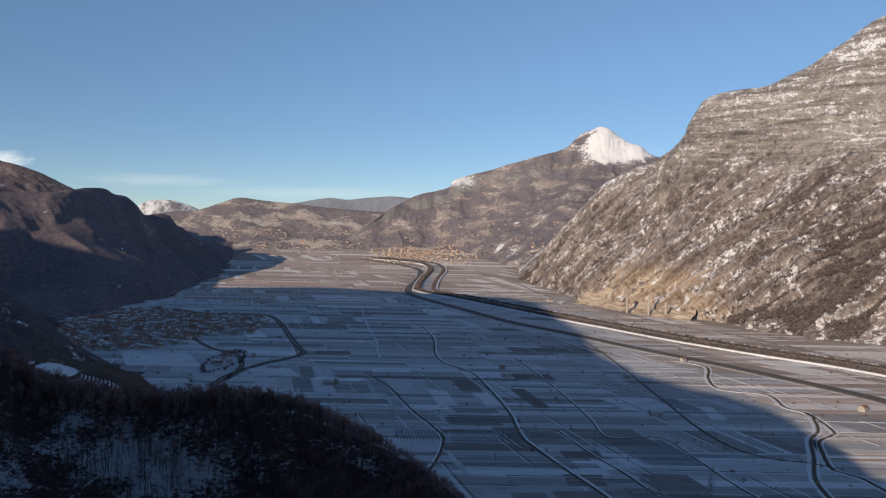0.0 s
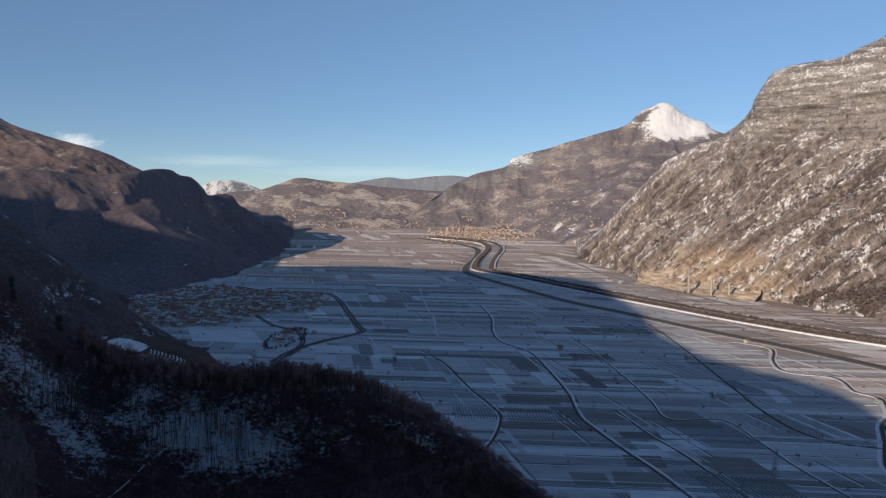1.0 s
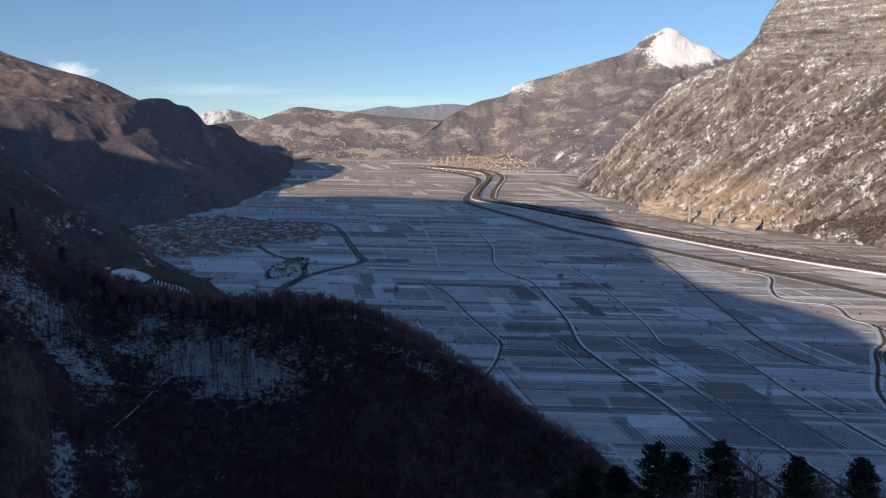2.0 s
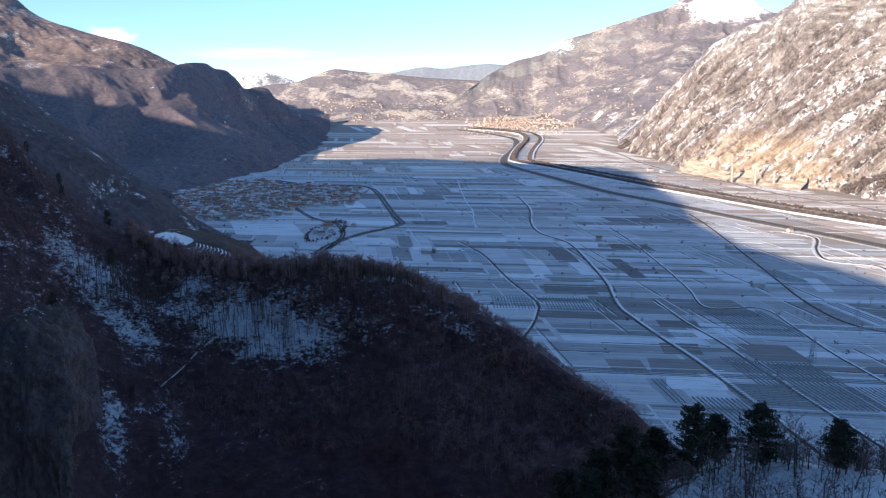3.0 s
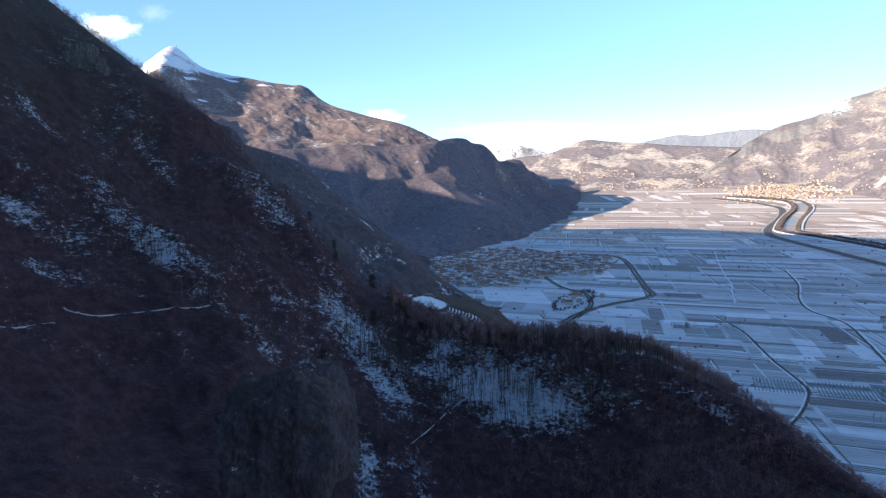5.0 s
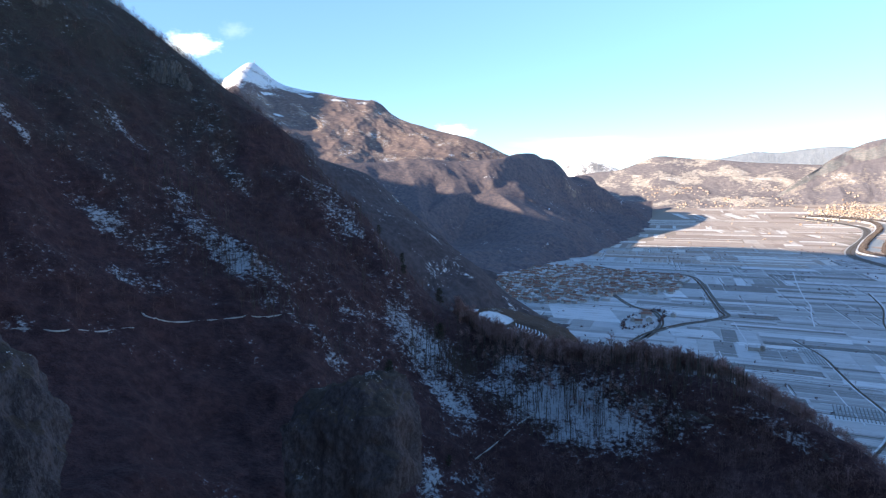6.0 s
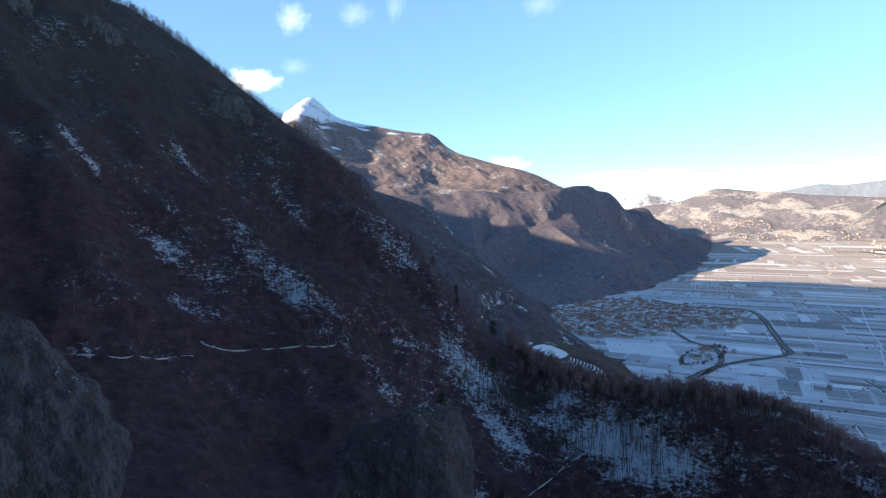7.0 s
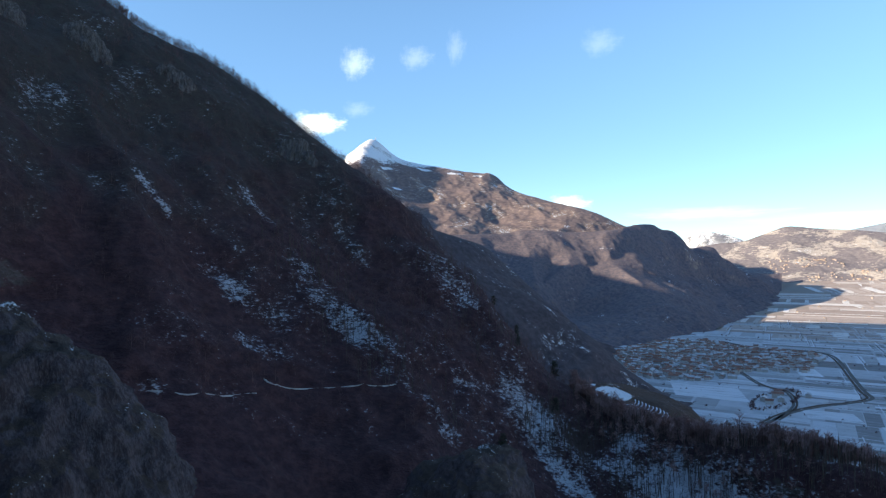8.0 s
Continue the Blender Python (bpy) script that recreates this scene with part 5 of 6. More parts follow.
# woods on the sunny cliff and on the spurs, clump by clump
def clump(seed, n, size):
    r = random.Random(seed)
    v, f = [], []
    for _ in range(n):
        p = Vector((r.gauss(0, size * 0.35), r.gauss(0, size * 0.35), abs(r.gauss(size * 0.4, size * 0.3))))
        d = Vector((r.gauss(0, 1), r.gauss(0, 1), r.gauss(0.9, 0.6))).normalized() * size * 0.6
        s = d.cross(Vector((r.gauss(0, 1), r.gauss(0, 1), r.gauss(0, 1)))).normalized() * size * 0.16
        k = len(v)
        v += [tuple(p - s), tuple(p + s), tuple(p + d)]
        f.append((k, k + 1, k + 2))
    return v, f


clumps = [clump(i, 16, 7.0) for i in range(4)]
for grid, name, count, low, high, top_z in ((cliff_grid, "cliff_woods", 2200, 0.25, 0.99, 560),):
    nv, nu = grid.shape[:2]
    places = []
    while len(places) < count:
        j, i = int(nv * rng.uniform(low, high)), rng.randrange(2, nu - 2)
        q = grid[j, i] + (grid[j, i + 1] - grid[j, i]) * rng.random()
        if q[2] > top_z * rng.uniform(0.6, 1.0) or q[2] < 0 or fractal(q, 110, 4) < rng.uniform(-0.35, 0.25):
            continue
        places.append((rng.randrange(4), q[0], q[1], q[2] - 0.5, rng.uniform(0, 6.28), rng.uniform(0.6, 1.4)))
    merge(name, clumps, places, M_SCREE_WOOD, "leafless brown woods on the mountain side", "trees")

# darker woods at the near foot of the cliff
places = []
nv, nu = cliff_grid.shape[:2]
while len(places) < 3000:
    j, i = int(nv * rng.uniform(0.5, 0.99)), rng.randrange(int(nu * 0.5), nu - 4)
    q = cliff_grid[j, i] + (cliff_grid[j, i + 1] - cliff_grid[j, i]) * rng.random()
    if q[0] + 0.9 * q[2] < rng.uniform(820, 1100) or q[2] > 330 or q[2] < 0:
        continue
    places.append((rng.randrange(4), q[0], q[1], q[2] - 0.5, rng.uniform(0, 6.28), rng.uniform(0.6, 1.1)))
# and in the shaded gullies that slant down to it
cliff_top = surface(cliff_grid)
for line in GULLIES[:3]:
    for a, b in zip(line, line[1:]):
        for _ in range(int(np.linalg.norm(b - a) * 2.4)):
            q = a + (b - a) * rng.random()
            x, y = q[0] + rng.gauss(0, 15), q[1] + rng.gauss(0, 15)
            place, _n = drop(cliff_top, x, y)
            if place and place.z > 0:
                places.append((rng.randrange(4), x, y, place.z - 0.5, rng.uniform(0, 6.28), rng.uniform(0.8, 1.5)))
merge("foot_woods", clumps, places, M_SCREE_WOOD, "dense dark bare woods at the cliff foot", "trees")

# dark conifers standing out of the scrub
firs = []
for i in range(3):
    t, l, c = pine(80 + i, 8.5, 2.6, 60, 9, 0.55)
    firs.append(thing("conifer", [("trunk", t, M_TRUNK), ("branchwork", l, M_TRUNK), ("crown", c, M_NEEDLE)], "dark green conifer on the scrubby slope", "tree", "conifers on the slope"))
for n, (x, y, s) in enumerate([(-201, 334, 1.1), (-195, 279, 0.9), (-279, 391, 0.8), (-239, 358, 0.8), (-227, 377, 1.2), (-190, 270, 0.9), (-260, 388, 0.8), (-152, 258, 0.6), (-300, 396, 0.7), (-186, 276, 0.8)]):
    place, _ = drop(hill_top, x, y)
    m = pose(x, y, place.z - 0.1, 0, 0, 70 * n) @ Matrix.Scale(s, 4)
    if n < 3:
        firs[n].matrix_basis = m
    else:
        ob = copy_thing(firs[n % 3], m)
        ob.scale = m.to_scale()


# ---- houses ----
def house_mesh(w, d, h, rise):
    """Walls and a gabled roof with eaves."""
    wv = [(-w, -d, -0.5), (w, -d, -0.5), (w, d, -0.5), (-w, d, -0.5), (-w, -d, h), (w, -d, h), (w, d, h), (-w, d, h), (-w, 0, h + rise), (w, 0, h + rise)]
    wf = [(0, 1, 5, 4), (2, 3, 7, 6), (1, 2, 6, 9, 5), (3, 0, 4, 8, 7)]
    e, t = 0.7, 0.3
    k = rise / d
    rv, rf = [], []
    for s in (-1, 1):
        n = len(rv)
        for z in (0, t):
            rv += [(-w - e, s * (d + e), h - k * e + z), (w + e, s * (d + e), h - k * e + z), (w + e, 0, h + rise + z), (-w - e, 0, h + rise + z)]
        rf += [tuple(n + i for i in q) for q in ((0, 1, 2, 3), (4, 5, 6, 7), (0, 1, 5, 4), (1, 2, 6, 5), (3, 0, 4, 7))]
    cv = [(x, yy, z) for z in (h, h + rise + 1.1) for x, yy in ((w * 0.4, d * 0.2), (w * 0.4 + 0.8, d * 0.2), (w * 0.4 + 0.8, d * 0.2 + 0.8), (w * 0.4, d * 0.2 + 0.8))]
    cf = [(4, 5, 6, 7), (0, 1, 5, 4), (1, 2, 6, 5), (2, 3, 7, 6), (3, 0, 4, 7)]
    return (wv, wf), (rv, rf), (cv, cf)


kinds = []
for i, (w, d, h, rise) in enumerate([(4.6, 3.8, 5.6, 1.8), (5.6, 4.2, 5.8, 2.0), (5, 4.6, 8.0, 2.0), (7.2, 4.4, 5.6, 2.0), (4.2, 3.6, 5.0, 1.6), (8.5, 5, 7.5, 2.4)]):
    wall, roof, stack = house_mesh(w, d, h, rise)
    kinds.append(thing("house", [("wall", wall, M_WALL), ("roof", roof, M_ROOF_SNOW if i in (0, 3) else M_ROOF), ("chimney", stack, M_CONCRETE)],
        "pale rendered house with a snow-covered gable roof" if i in (0, 3) else "pale rendered house with a brown tiled gable roof", "house", "houses of the town"))
spots = []
tries = 0
while len(spots) < 300 and tries < 20000:
    tries += 1
    x, yy = rng.uniform(-825, -380), rng.uniform(1325, 1950)
    if not inside(TOWN, x, yy) or any((x - p) ** 2 + (yy - q) ** 2 < 14.5**2 for p, q in spots):
        continue
    spots.append((x, yy))
for n, (x, yy) in enumerate(spots):
    src = kinds[n] if n < 6 else kinds[rng.choice([0, 0, 1, 1, 2, 3, 4, 4, 5])]
    m = pose(x, yy, 0.05, 0, 0, rng.choice([8, 98, 12, 102, -4, 86]) + rng.uniform(-6, 6))
    if n < 6:
        src.matrix_basis = m
    else:
        copy_thing(src, m)
# the rest of the town, house by house too far in to pick out
rest = []
for i, (w, d, h, rise) in enumerate([(4.6, 3.8, 5.6, 1.8), (5.6, 4.2, 5.8, 2.0), (4.2, 3.6, 5.0, 1.6)]):
    wall, roof, _ = house_mesh(w, d, h, rise)
    rest.append((wall, roof))
extra = []
tries = 0
while len(extra) < 420 and tries < 40000:
    tries += 1
    x, yy = rng.uniform(-825, -380), rng.uniform(1325, 1950)
    if inside(TOWN, x, yy) and all((x - p) ** 2 + (yy - q) ** 2 > 10.5**2 for p, q in spots) and all((x - p[1]) ** 2 + (yy - p[2]) ** 2 > 10.5**2 for p in extra):
        extra.append((rng.randrange(3), x, yy, 0.05, rng.choice([0.15, 1.7, 0.2, 1.8]), rng.uniform(0.8, 1.1)))
merge("town_walls", [r[0] for r in rest], extra, M_WALL, "pale walls of the tightly built town", "houses")
merge("town_roofs", [r[1] for r in rest], [e for n, e in enumerate(extra) if n % 3], M_ROOF, "brown tiled roofs of the tightly built town", "houses")
merge("town_roofs", [r[1] for r in rest], extra[::3], M_ROOF_SNOW, "snow-covered roofs of the tightly built town", "houses")
# trees and gardens between the houses
garden = [joined(bare_tree(90 + i, 7.0, 3.0, 9, 4, False)) for i in range(3)]
places = []
while len(places) < 1700:
    x, yy = rng.uniform(-850, -330), rng.uniform(1300, 1960)
    if inside(TOWN, x, yy):
        places.append((rng.randrange(3), x, yy, 0, rng.uniform(0, 6), rng.uniform(0.5, 1.1)))
merge("garden_trees", garden, places, M_TWIG, "bare garden trees between the houses", "trees")

# the walled farm below the town
for n, (x, yy, k, turn) in enumerate([(-356, 1262, 5, 20), (-344, 1236, 3, 110), (-366, 1225, 3, 100), (-352, 1205, 1, 15), (-318, 1290, 0, 95), (-366, 1300, 1, 10), (-159, 1080, 3, 5), (-150, 1088, 0, 95), (265, 932, 3, 5), (543, 975, 1, 40), (98, 1215, 4, 0), (100, 1158, 3, 4), (285, 1163, 0, 30), (420, 1320, 4, 30), (330, 2330, 5, 20), (360, 2290, 3, 30)]):
    ob = copy_thing(kinds[k], pose(x, yy, 0.05, 0, 0, turn))
    tagged(ob, "farm building with a snow-dusted roof among the fields", "house", "farm buildings")

# trees in the fields and along the banks
places = [(rng.randrange(3), x, yy, 0, rng.uniform(0, 6), s) for x, yy, s in [(108, 853, 1.3), (43, 850, 1.2), (55, 740, 1.1), (60, 742, 0.9), (185, 741, 1.2), (197, 619, 1.0), (293, 781, 1.2), (308, 742, 0.9), (272, 809, 1.0), (276, 800, 1.0), (280, 792, 0.9), (366, 863, 1.3), (384, 945, 1.0), (-49, 1460, 1.2), (-74, 1246, 1.1), (97, 1201, 1.0), (-2, 910, 1.0), (258, 930, 1.1), (-203, 1511, 1.6), (-165, 1072, 1.2), (-170, 1084, 1.0), (-148, 1076, 1.0)]]
crowns = [bare_tree(110 + i, 7.5, 3.6, 14, 8) for i in range(3)]
for n, (k, x, yy, z, w, s) in enumerate(places):
    ob = thing("field_tree", [("trunk", crowns[k][0], M_TRUNK), ("crown", crowns[k][1], M_TWIG)], "leafless tree standing alone among snowy fields", "tree", "trees in the fields")
    ob.matrix_basis = pose(x, yy, z, 0, 0, math.degrees(w)) @ Matrix.Scale(s, 4)
places = []
for line, off, step in ((WATER, 30, 3), (WATER, -28, 3), (MOTORWAY, -21, 6), (MOTORWAY, 20, 9), (TOWN_ROAD, 9, 9), (STREAM, 3, 26), (BROOK, 3, 20), (ROAD_A, 6, 30), (ROAD_D, -4, 16), (ROAD_E, 2, 9), (RAILWAY, -8, 7), (RAILWAY, 9, 9)):
    pts = spline([(x, yy, 0) for x, yy in shifted(line, off)], 400)
    length = np.linalg.norm(np.diff(pts, axis=0), axis=1).sum()
    for _ in range(int(length / step)):
        p = pts[rng.randrange(400)]
        x, yy = p[0] + rng.gauss(0, 2.5), p[1] + rng.gauss(0, 2.5)
        places.append((rng.randrange(3), x, yy, lift(yy), rng.uniform(0, 6), rng.uniform(0.35, 0.95)))
ring = [(FARM[0] + 25 * math.cos(w), FARM[1] + 92 * math.sin(w)) for w in np.linspace(0, 6.28, 70)]
places += [(rng.randrange(3), x + rng.gauss(0, 3), yy + rng.gauss(0, 3), 0, rng.uniform(0, 6), rng.uniform(0.5, 1.1)) for x, yy in ring]
merge("farm_grove", clumps, [(rng.randrange(4), x + rng.gauss(0, 2.5), yy + rng.gauss(0, 5), 0, rng.uniform(0, 6), rng.uniform(0.3, 0.75)) for x, yy in ring], M_TWIG, "dark ring of bare trees round the farm", "trees")
dots = []
while len(dots) < 700:
    x, yy = rng.uniform(-850, 900), rng.uniform(480, 2700)
    if free(x, yy):
        dots.append((rng.randrange(4), x, yy, 0, rng.uniform(0, 6), rng.uniform(0.15, 0.42) * (1 + yy / 5000)))
merge("field_bushes", clumps, dots, M_TWIG, "small dark bushes and trees dotted over the fields", "bushes")
merge("bank_trees", garden, places, M_TWIG, "bare trees and scrub along banks and roads", "trees")

places = []
for off, step, tall in ((-27, 1.2, 1.05), (-34, 1.4, 1.0), (-38, 2.5, 0.9), (24, 3.2, 0.7), (30, 3, 0.8)):
    pts = spline([(x, yy, 0) for x, yy in shifted(WATER, off)], 500)
    length = np.linalg.norm(np.diff(pts, axis=0), axis=1).sum()
    for _ in range(int(length / step)):
        p = pts[rng.randrange(500)]
        x, yy = p[0] + rng.gauss(0, 2), p[1] + rng.gauss(0, 2)
        places.append((rng.randrange(4), x, yy, lift(yy) + 0.5, rng.uniform(0, 6), rng.uniform(0.5, 1.0) * tall))
merge("river_woods", clumps, places, M_SCREE_WOOD, "dark bare woods along the river banks", "trees")

# far town and villages, too far to tell house from house
far_kinds = []
for w, d, h, rise in ((7, 6, 8, 2.5), (9, 7, 9, 3), (6, 5, 7, 2)):
    wall, roof, _ = house_mesh(w, d, h, rise)
    far_kinds.append(joined((wall, roof)))
places = []
for cx, cy, sx, sy, n in ((-100, 3880, 110, 170, 420), (-230, 3950, 60, 120, 110)):
    for _ in range(n):
        x, yy = rng.gauss(cx, sx), rng.gauss(cy, sy)
        if near_line(WATER, x, yy) > 45 and near_line(MOTORWAY, x, yy) > 20:
            places.append((rng.randrange(3), x, yy, lift(yy) - 0.3, rng.uniform(0, 6), rng.uniform(0.4, 0.75)))
for _ in range(70):
    x, yy = rng.uniform(-880, 150), rng.uniform(2700, 4000)
    if free(x, yy):
        places.append((rng.randrange(3), x, yy, lift(yy) - 0.3, rng.uniform(0, 6), rng.uniform(0.25, 0.5)))
merge("far_town", far_kinds, places, M_TOWN_FAR, "far sunlit town of ochre houses by the river", "houses")
places = []
for grid, n, low, high in ((_g_far, 800, 0.45, 0.98), (_g_peak, 200, 0.7, 0.98)):
    tree = surface(grid)
    nv, nu = grid.shape[:2]
    for _ in range(n):
        p = grid[int(nv * rng.uniform(low, high)), rng.randrange(4, nu - 4)]
        if fractal(p, 150, 3) > -0.05:
            places.append((rng.randrange(3), p[0], p[1], p[2] - 0.8, rng.uniform(0, 6), rng.uniform(0.35, 0.65)))
merge("villages", far_kinds, places, M_TOWN_FAR, "scattered villages on the far sunny hills", "houses")


# ---- pylons ----
def pylon_parts():
    legs = []
    for sx in (-1, 1):
        for sy in (-1, 1):
            v, f = [], []
            tube(v, f, (sx * 2.2, sy * 2.2, -0.5), (sx * 0.5, sy * 0.5, 24), 0.16, 0.10, 4)
            legs.append(("leg", (v, f), M_STEEL))
    arms = []
    for z, w in ((17, 4.2), (20.5, 3.4), (24, 2.6)):
        v, f = [], []
        tube(v, f, (-w, 0, z), (w, 0, z), 0.14, 0.14, 4)
        tube(v, f, (-w, 0, z), (0, 0, z + 1.3), 0.08, 0.08, 3)
        tube(v, f, (w, 0, z), (0, 0, z + 1.3), 0.08, 0.08, 3)
        arms.append(("crossarm", (v, f), M_STEEL))
    v, f = [], []
    for i in range(7):
        z0, z1 = i * 3.3, i * 3.3 + 3.3
        a, b = 2.2 - 1.7 * z0 / 24, 2.2 - 1.7 * z1 / 24
        for s in (-1, 1):
            tube(v, f, (-a, s * a, z0), (b, s * b, z1), 0.07, 0.07, 3)
            tube(v, f, (s * a, a, z0), (s * b, -b, z1), 0.07, 0.07, 3)
    return legs + arms + [("bracing", (v, f), M_STEEL)]


mast = thing("pylon", pylon_parts(), "grey steel lattice power pylon in the fields", "pylon", "power line")
for n, (x, yy) in enumerate([(226, 631), (238, 660), (100, 936), (159, 775), (321, 784)]):
    m = pose(x, yy, 0, 0, 0, 25)
    if n == 0:
        mast.matrix_basis = m
    else:
        copy_thing(mast, m)

# ---- the ledge in front of the camera, with pines and bare trees ----
ledge_rows = [[(-14, -30, 229), (-4, -16, 229), (6, -16, 228.5), (30, -30, 222)], [(-5, -1.5, 227.6), (-1.2, 1.0, 228.3), (1.8, 0.8, 228.2), (8, -4, 225)], [(-8, 5, 216), (-2, 7, 219), (6, 7, 218), (20, 4, 210)],
    [(-16, 36, 184), (0, 40, 189), (20, 42, 193), (60, 36, 186)],
    [(-10, 76, 166), (8, 80, 178), (24, 84, 183.8), (52, 76, 185)], [(-8, 92, 158), (10, 96, 174), (27, 96, 182), (56, 90, 183.5)], [(0, 130, 120), (14, 130, 130), (34, 130, 140), (66, 124, 140)], [(10, 220, 20), (40, 230, 30), (80, 220, 40), (130, 190, 40)]]
M_LEDGE = slope_material("ledge", (0.06, 0.04, 0.03), (0.11, 0.075, 0.055), (0.15, 0.14, 0.13), (0.25, 0.23, 0.21), 9, 0.46, 0.5, 1.0, 0, 0.0, None, ((28, 84, 188, 10, 0, 30, 11, 0.5),))
ledge_ob, ledge_grid = loft("ledge", ledge_rows, 110, [10, 10, 20, 26, 20, 20, 16], 1.0, 9, 0.4, 6, (0, 1), None, M_LEDGE)
tagged(ledge_ob, "snowy rock ledge with pines below the viewpoint", "ledge", kind="structure")
ledge_top = surface(ledge_grid)
near_pines = []
for i, (hh, ww) in enumerate(((9.5, 3.4), (9.0, 3.6), (7.0, 2.7))):
    t, l, c = pine(130 + i, hh, ww, 130, 70, 0.24)
    near_pines.append(thing("pine", [("trunk", t, M_TRUNK), ("branchwork", l, M_TRUNK), ("crown", c, M_NEEDLE)], "dark green pine on the edge of the snowy ledge", "tree", "pines on the ledge"))
for n, (x, yy, k, s) in enumerate([(20, 92, 0, 1.0), (27.5, 91, 1, 0.95), (36.0, 89, 2, 0.95), (16.5, 97, 2, 1.1), (12, 93, 0, 1.1), (9, 97, 1, 1.15), (4.5, 92, 0, 1.0), (1, 95, 1, 1.0), (44, 90, 2, 0.9), (23.5, 95, 2, 1.0), (14, 88, 2, 1.0), (7, 87, 1, 0.9), (-3, 98, 0, 0.9)]):
    place, _ = drop(ledge_top, x, yy)
    m = pose(x, yy, place.z - 0.1, 0, 0, 67 * n) @ Matrix.Scale(s, 4)
    if n < 3:
        near_pines[n].matrix_basis = m
    else:
        ob = copy_thing(near_pines[k], m)
        ob.scale = m.to_scale()
ledge_trees = []
for i in range(3):
    t, c = bare_tree(150 + i, 5.0, 2.1, 22, 9)
    ledge_trees.append(thing("bare_tree", [("trunk", t, M_TRUNK), ("crown", c, M_TWIG)], "leafless slender tree on the snowy ledge", "tree", "bare trees on the ledge"))
for n, (x, yy, s) in enumerate([(17, 74, 1.2), (20, 76, 1.1), (24, 78, 1.2), (28, 79, 1.1), (32, 78, 1.2), (18.5, 78, 1.0), (22.5, 76, 1.1), (26, 77, 1.0), (30, 77, 1.2), (34, 79, 1.0), (15, 80, 1.3), (25, 86, 1.4), (31, 88, 1.5), (35, 70, 1.9), (33, 84, 1.0), (30, 92, 1.2), (25, 91, 1.1), (37, 86, 1.1), (22, 80, 0.7), (27, 72, 0.8), (38, 78, 1.3)]):
    place, _ = drop(ledge_top, x, yy)
    m = pose(x, yy, place.z - 0.1, rng.uniform(-8, 8), rng.uniform(-8, 8), 80 * n) @ Matrix.Scale(s, 4)
    if n < 3:
        ledge_trees[n].matrix_basis = m
    else:
        ob = copy_thing(ledge_trees[n % 3], m)
        ob.scale = m.to_scale()

# a thicket of thin bare growth between the pines and down the snow
thicket = [joined(bare_tree(170 + i, 4.2, 1.9, 16, 8, True, 0.1)) for i in range(4)]
places = []
while len(places) < 260:
    rim = rng.random() < 0.62
    x = rng.uniform(2, 46) if rim else rng.uniform(12, 42)
    yy = rng.gauss(92, 3.5) if rim else rng.uniform(66, 88)
    place, _ = drop(ledge_top, x, yy)
    if place:
        places.append((rng.randrange(4), x, yy, place.z - 0.2, rng.uniform(0, 6.28), rng.uniform(0.7, 1.3) if rim else rng.uniform(0.35, 0.95)))
merge("thicket", thicket, places, M_TRUNK, "dark leafless thicket on the snowy ledge", "scrub")

# ---- rock bluffs on the hillside ----
bluff_rows = [[(-90, 6, 224), (-80, 16, 224), (-74, 22, 224), (-70, 27, 222), (-66, 31, 219), (-62, 34, 216), (-58, 37, 211)], [(-76, 8, 230), (-66, 17, 228), (-62, 24, 226.5), (-58, 26, 224.5), (-55, 28, 221.5), (-52, 30, 217.5), (-49, 31, 212.5)],
    [(-66, 3, 221), (-58, 10, 219), (-54, 16, 217), (-51, 20, 214), (-49, 22, 211), (-47, 24, 207), (-45, 26, 203)], [(-62, 0, 195), (-54, 7, 193), (-50, 13, 190), (-47, 17, 187), (-45, 19, 184), (-43, 22, 181), (-42, 24, 178)]]
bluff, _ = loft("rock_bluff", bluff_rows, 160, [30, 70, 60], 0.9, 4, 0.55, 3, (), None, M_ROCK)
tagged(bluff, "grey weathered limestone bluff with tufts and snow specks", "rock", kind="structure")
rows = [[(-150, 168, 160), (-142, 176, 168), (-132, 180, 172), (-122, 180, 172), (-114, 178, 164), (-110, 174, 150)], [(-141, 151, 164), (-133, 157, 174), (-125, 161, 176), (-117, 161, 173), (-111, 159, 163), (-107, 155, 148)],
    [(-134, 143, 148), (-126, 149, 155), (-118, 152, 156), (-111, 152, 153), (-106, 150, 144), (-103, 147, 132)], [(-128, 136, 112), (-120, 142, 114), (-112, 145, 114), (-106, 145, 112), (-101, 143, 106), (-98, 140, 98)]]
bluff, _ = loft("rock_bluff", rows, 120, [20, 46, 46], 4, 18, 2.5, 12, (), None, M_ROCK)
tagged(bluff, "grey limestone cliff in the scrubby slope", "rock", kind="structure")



def outcrop(x, y, wide, high):
    """A small weathered rock face that stands out of the slope."""
    d = Vector((x, y, 0)).normalized()
    side = Vector((d.y, -d.x, 0))
    levels = ((6.0, 0.42, 0.75), (0.5, 0.5, 1.0), (-1.5, 0.1, 1.0), (-2.5, -0.35, 0.9), (-1.0, -0.75, 0.6))
    rows = []
    for out, up, w in levels:
        row = []
        for f in (-1.0, -0.6, -0.2, 0.25, 0.65, 1.0):
            q = Vector((x, y, 0)) + side * f * wide * w
            z = drop(hill_top, q.x, q.y)[0].z
            edge_in = 3.5 * f * f
            q = q + d * (out + edge_in)
            row.append((q.x, q.y, z + up * high * (1 - 0.5 * f * f)))
        rows.append(row)
    ob, _ = loft("rock_outcrop", rows, 60, [10, 20, 20, 10], 1.2, 6, 1.3, 4, (), None, M_PALE_ROCK)
    tagged(ob, "grey weathered rock outcrop on the scrubby slope", "rock", kind="structure")


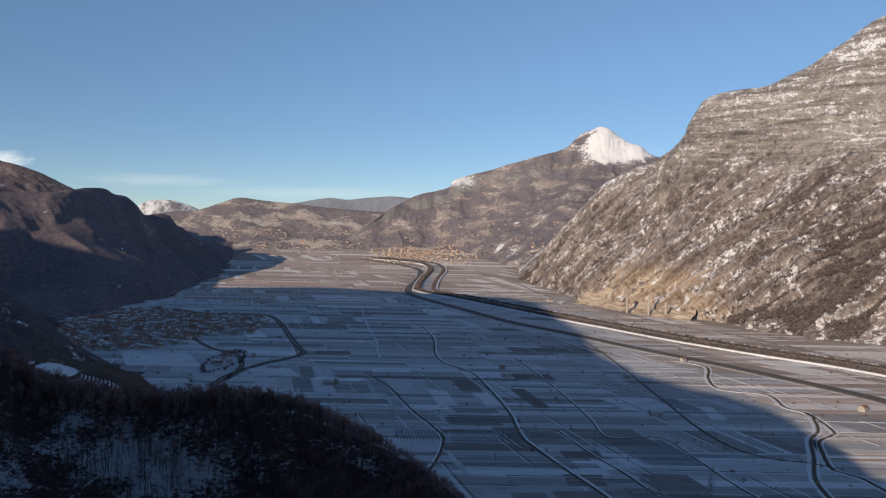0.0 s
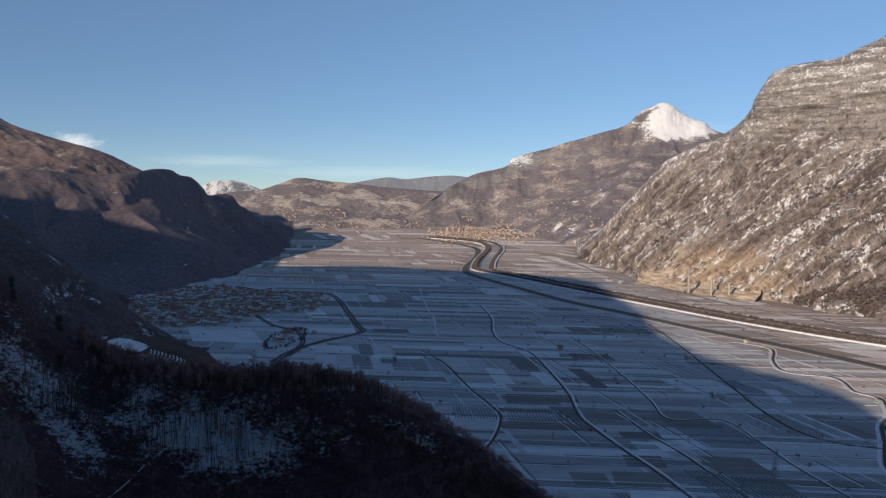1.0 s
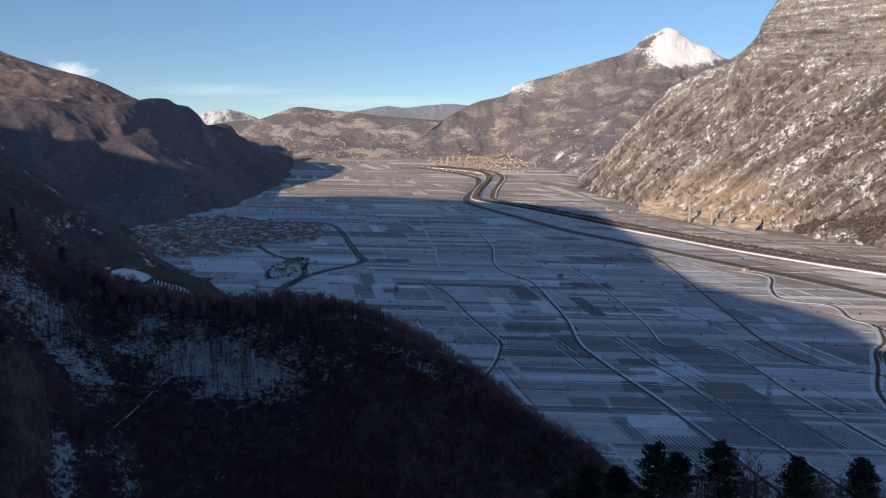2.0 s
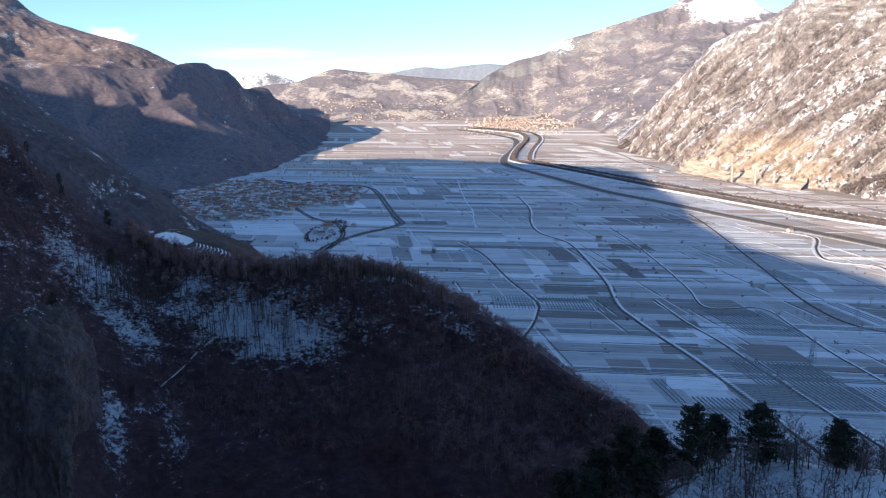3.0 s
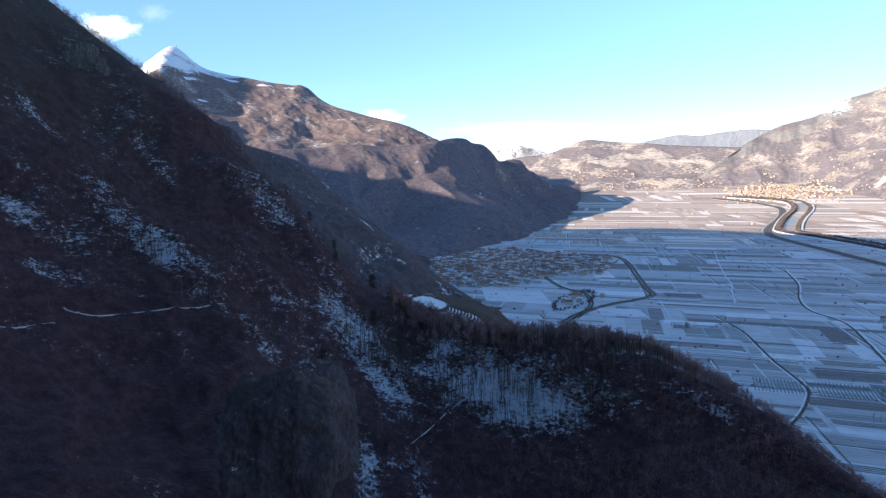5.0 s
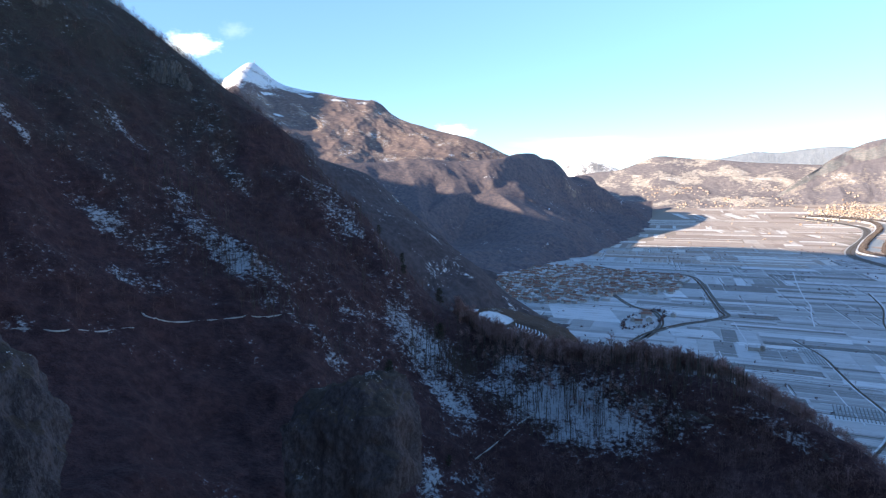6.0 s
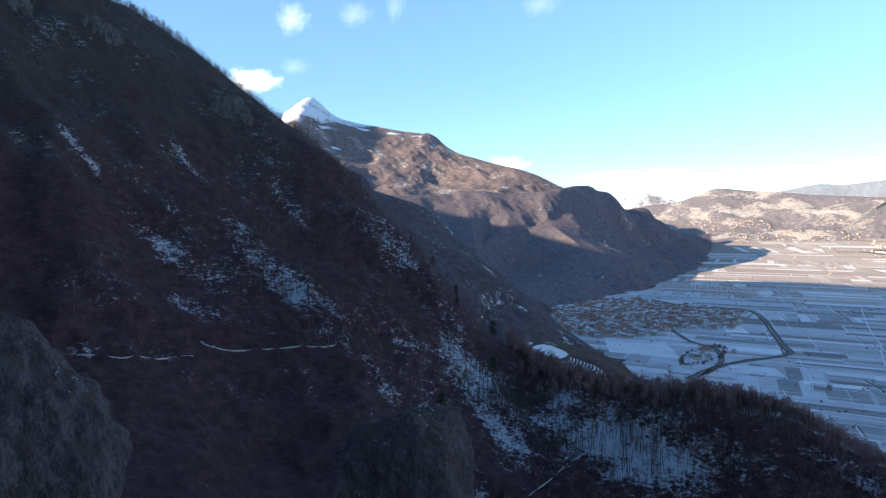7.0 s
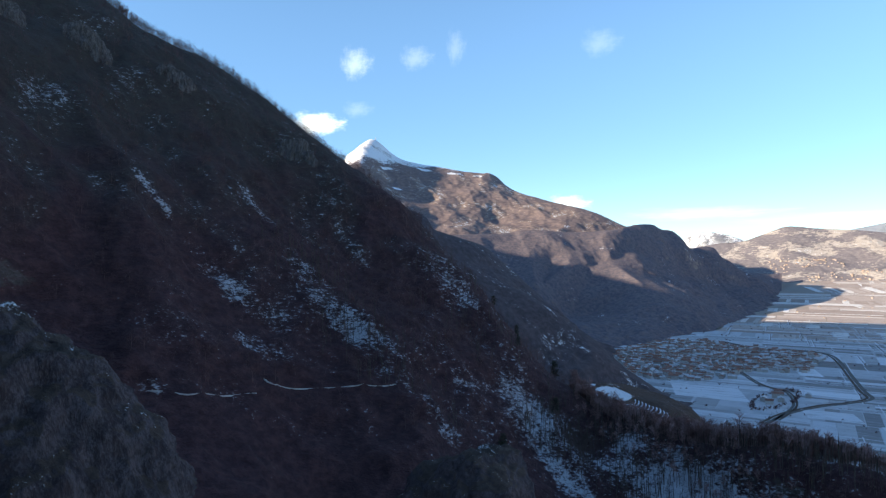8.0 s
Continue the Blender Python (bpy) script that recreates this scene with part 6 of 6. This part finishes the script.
for spec in ((-444, 216, 13, 30), (-386, 322, 11, 26), (-378, 328, 5, 15), (-452, 172, 12, 26), (-424, 262, 13, 15)):
    outcrop(*spec)

# ---- quarry under the cliff, with its concrete piers ----
rows = [[(460, 2420, 46), (510, 2330, 58), (590, 2190, 62), (680, 1990, 42)], [(425, 2360, 18), (480, 2260, 22), (555, 2120, 24), (645, 1940, 18)], [(400, 2290, -3), (455, 2150, -3), (520, 2020, -3), (615, 1890, -3)]]
quarry, _ = loft("quarry", rows, 90, [24, 24], 7, 40, 4, 25, (), None, M_SAND)
tagged(quarry, "pale ochre sand quarry at the foot of the cliff", "quarry", kind="structure")
for x, yy, hh in ((500, 2060, 44), (545, 2010, 52), (580, 1975, 36)):
    v, f = [], []
    tube(v, f, (0, 0, -2), (0, 0, hh), 3.2, 2.6, 8)
    cap = [], []
    tube(*cap, (0, 0, hh), (0, 0, hh + 2), 4.4, 4.4, 8)
    ob = thing("pier", [("shaft", (v, f), M_CONCRETE), ("cap", cap, M_CONCRETE)], "tall pale concrete pier standing in the quarry", "pier", "quarry piers")
    ob.matrix_basis = pose(x, yy, 0)


# ---- the footpath across the slope, snow trodden ----
def draped(points, width, n, label):
    line = spline([(x, y, 0) for x, y in points], n)
    v, f = [], []
    for i, p in enumerate(line):
        d = line[min(i + 1, n - 1)] - line[max(i - 1, 0)]
        d /= np.linalg.norm(d) + 1e-9
        s = np.array((d[1], -d[0], 0)) * width * (0.6 + 0.8 * abs(noise.noise(Vector((i * 0.35, 0, 0))))) / 2
        near_line_z = [drop(hill_top, *line[min(max(i + o, 0), n - 1)][:2])[0].z for o in range(-4, 5)]
        z = max(sum(near_line_z) / 9, drop(hill_top, *p[:2])[0].z - 0.25)
        for q, dz in ((p - s * 1.1, -0.45), (p - s, 0.08), (p + s, 0.08), (p + s * 1.1, -0.45)):
            v.append((q[0], q[1], z + dz))
    for i in range(n - 1):
        for k in range(3):
            f.append((i * 4 + k, i * 4 + k + 1, i * 4 + 5 + k, i * 4 + 4 + k))
    me = mesh_of("footpath", v, f)
    me.materials.append(M_VERGE)
    tagged(new("footpath", me), label, "path", kind="structure")


draped([(-253, 143), (-250, 148), (-245, 154), (-246, 163), (-248, 175), (-246, 185)], 0.7, 40, "narrow snow-covered footpath across the slope")
draped([(-253, 194), (-250, 195), (-249, 200), (-247, 210), (-241, 218), (-236, 226), (-231, 235), (-229, 246), (-227, 252)], 0.7, 50, "narrow snow-covered footpath across the slope")
draped([(-138, 317), (-142, 309), (-145, 300), (-148, 294), (-151, 286), (-152, 280)], 0.6, 30, "narrow snow-covered footpath up to the wood")

# ---- terraced snow meadow behind the ridge ----
rows = [[(-520, 860, 40), (-450, 880, 66), (-395, 880, 62), (-340, 860, 52), (-300, 830, 30)], [(-480, 790, 74), (-425, 805, 78), (-378, 803, 68), (-335, 792, 60), (-295, 775, 36)], [(-440, 730, 62), (-405, 745, 66), (-362, 748, 57), (-318, 742, 48), (-280, 730, 24)], [(-400, 640, -5), (-380, 640, -5), (-330, 640, -5), (-290, 640, -5), (-250, 640, -5)]]
M_MEADOW = slope_material("meadow_hill", (0.07, 0.045, 0.035), (0.12, 0.08, 0.06), (0.15, 0.14, 0.13), (0.24, 0.22, 0.2), 40, 0.30, 0.3, 1.0, 0, 0.0, None, ((-399, 786, 72, -10, 0, 25, 30, 1.0), (-430, 790, 78, 0, 0, 8, 14, 0.8)))
knoll, knoll_grid = loft("meadow_knoll", rows, 90, [16, 30, 20], 2.0, 40, 1.0, 30, (), None, M_MEADOW)
tagged(knoll, "wooded knoll with a snow meadow behind the ridge", "hill", kind="structure")
knoll_top = surface(knoll_grid)
v, f = [], []
for i in range(10):
    x0, n = -374 + i * 4.6, len(v)
    for k in range(7):
        yy = 764 + k * (4.6 - 0.22 * i)
        for dx in (-0.75, 0.75):
            hit = drop(knoll_top, x0 + dx + 4.5 * (1 - ((k - 3) / 3) ** 2), yy)[0]
            v.append((hit.x, hit.y, hit.z + 0.6))
    f += [(n + 2 * k, n + 2 * k + 1, n + 2 * k + 3, n + 2 * k + 2) for k in range(6)]
me = mesh_of("terraces", v, f)
me.materials.append(M_SNOW)
tagged(new("terraces", me), "snow-covered vineyard terraces on the knoll", "terraces", kind="stuff")

# mast on the snow summit
v, f = [], []
tube(v, f, (0, 0, -6), (0, 0, 27), 2.2, 1.2, 6)
w, q = [], []
tube(w, q, (-2.5, 0, 17), (2.5, 0, 17), 0.8, 0.8, 5)
ob = thing("mast", [("pole", (v, f), M_STEEL), ("antenna", (w, q), M_STEEL)], "grey antenna mast on the snowy summit", "mast")
ob.matrix_basis = pose(-2504, 2578, 764)


# ---- the fields nearest to the viewpoint, each one a piece of the ground ----
for mid, v, f in near_fields:
    me = mesh_of("field", [(x - mid[0], y - mid[1], z) for x, y, z in v], f)
    me.materials.append(M_FIELD)
    ob = new("field", me)
    ob.location = (mid[0], mid[1], 0)
    ob.parent = ground
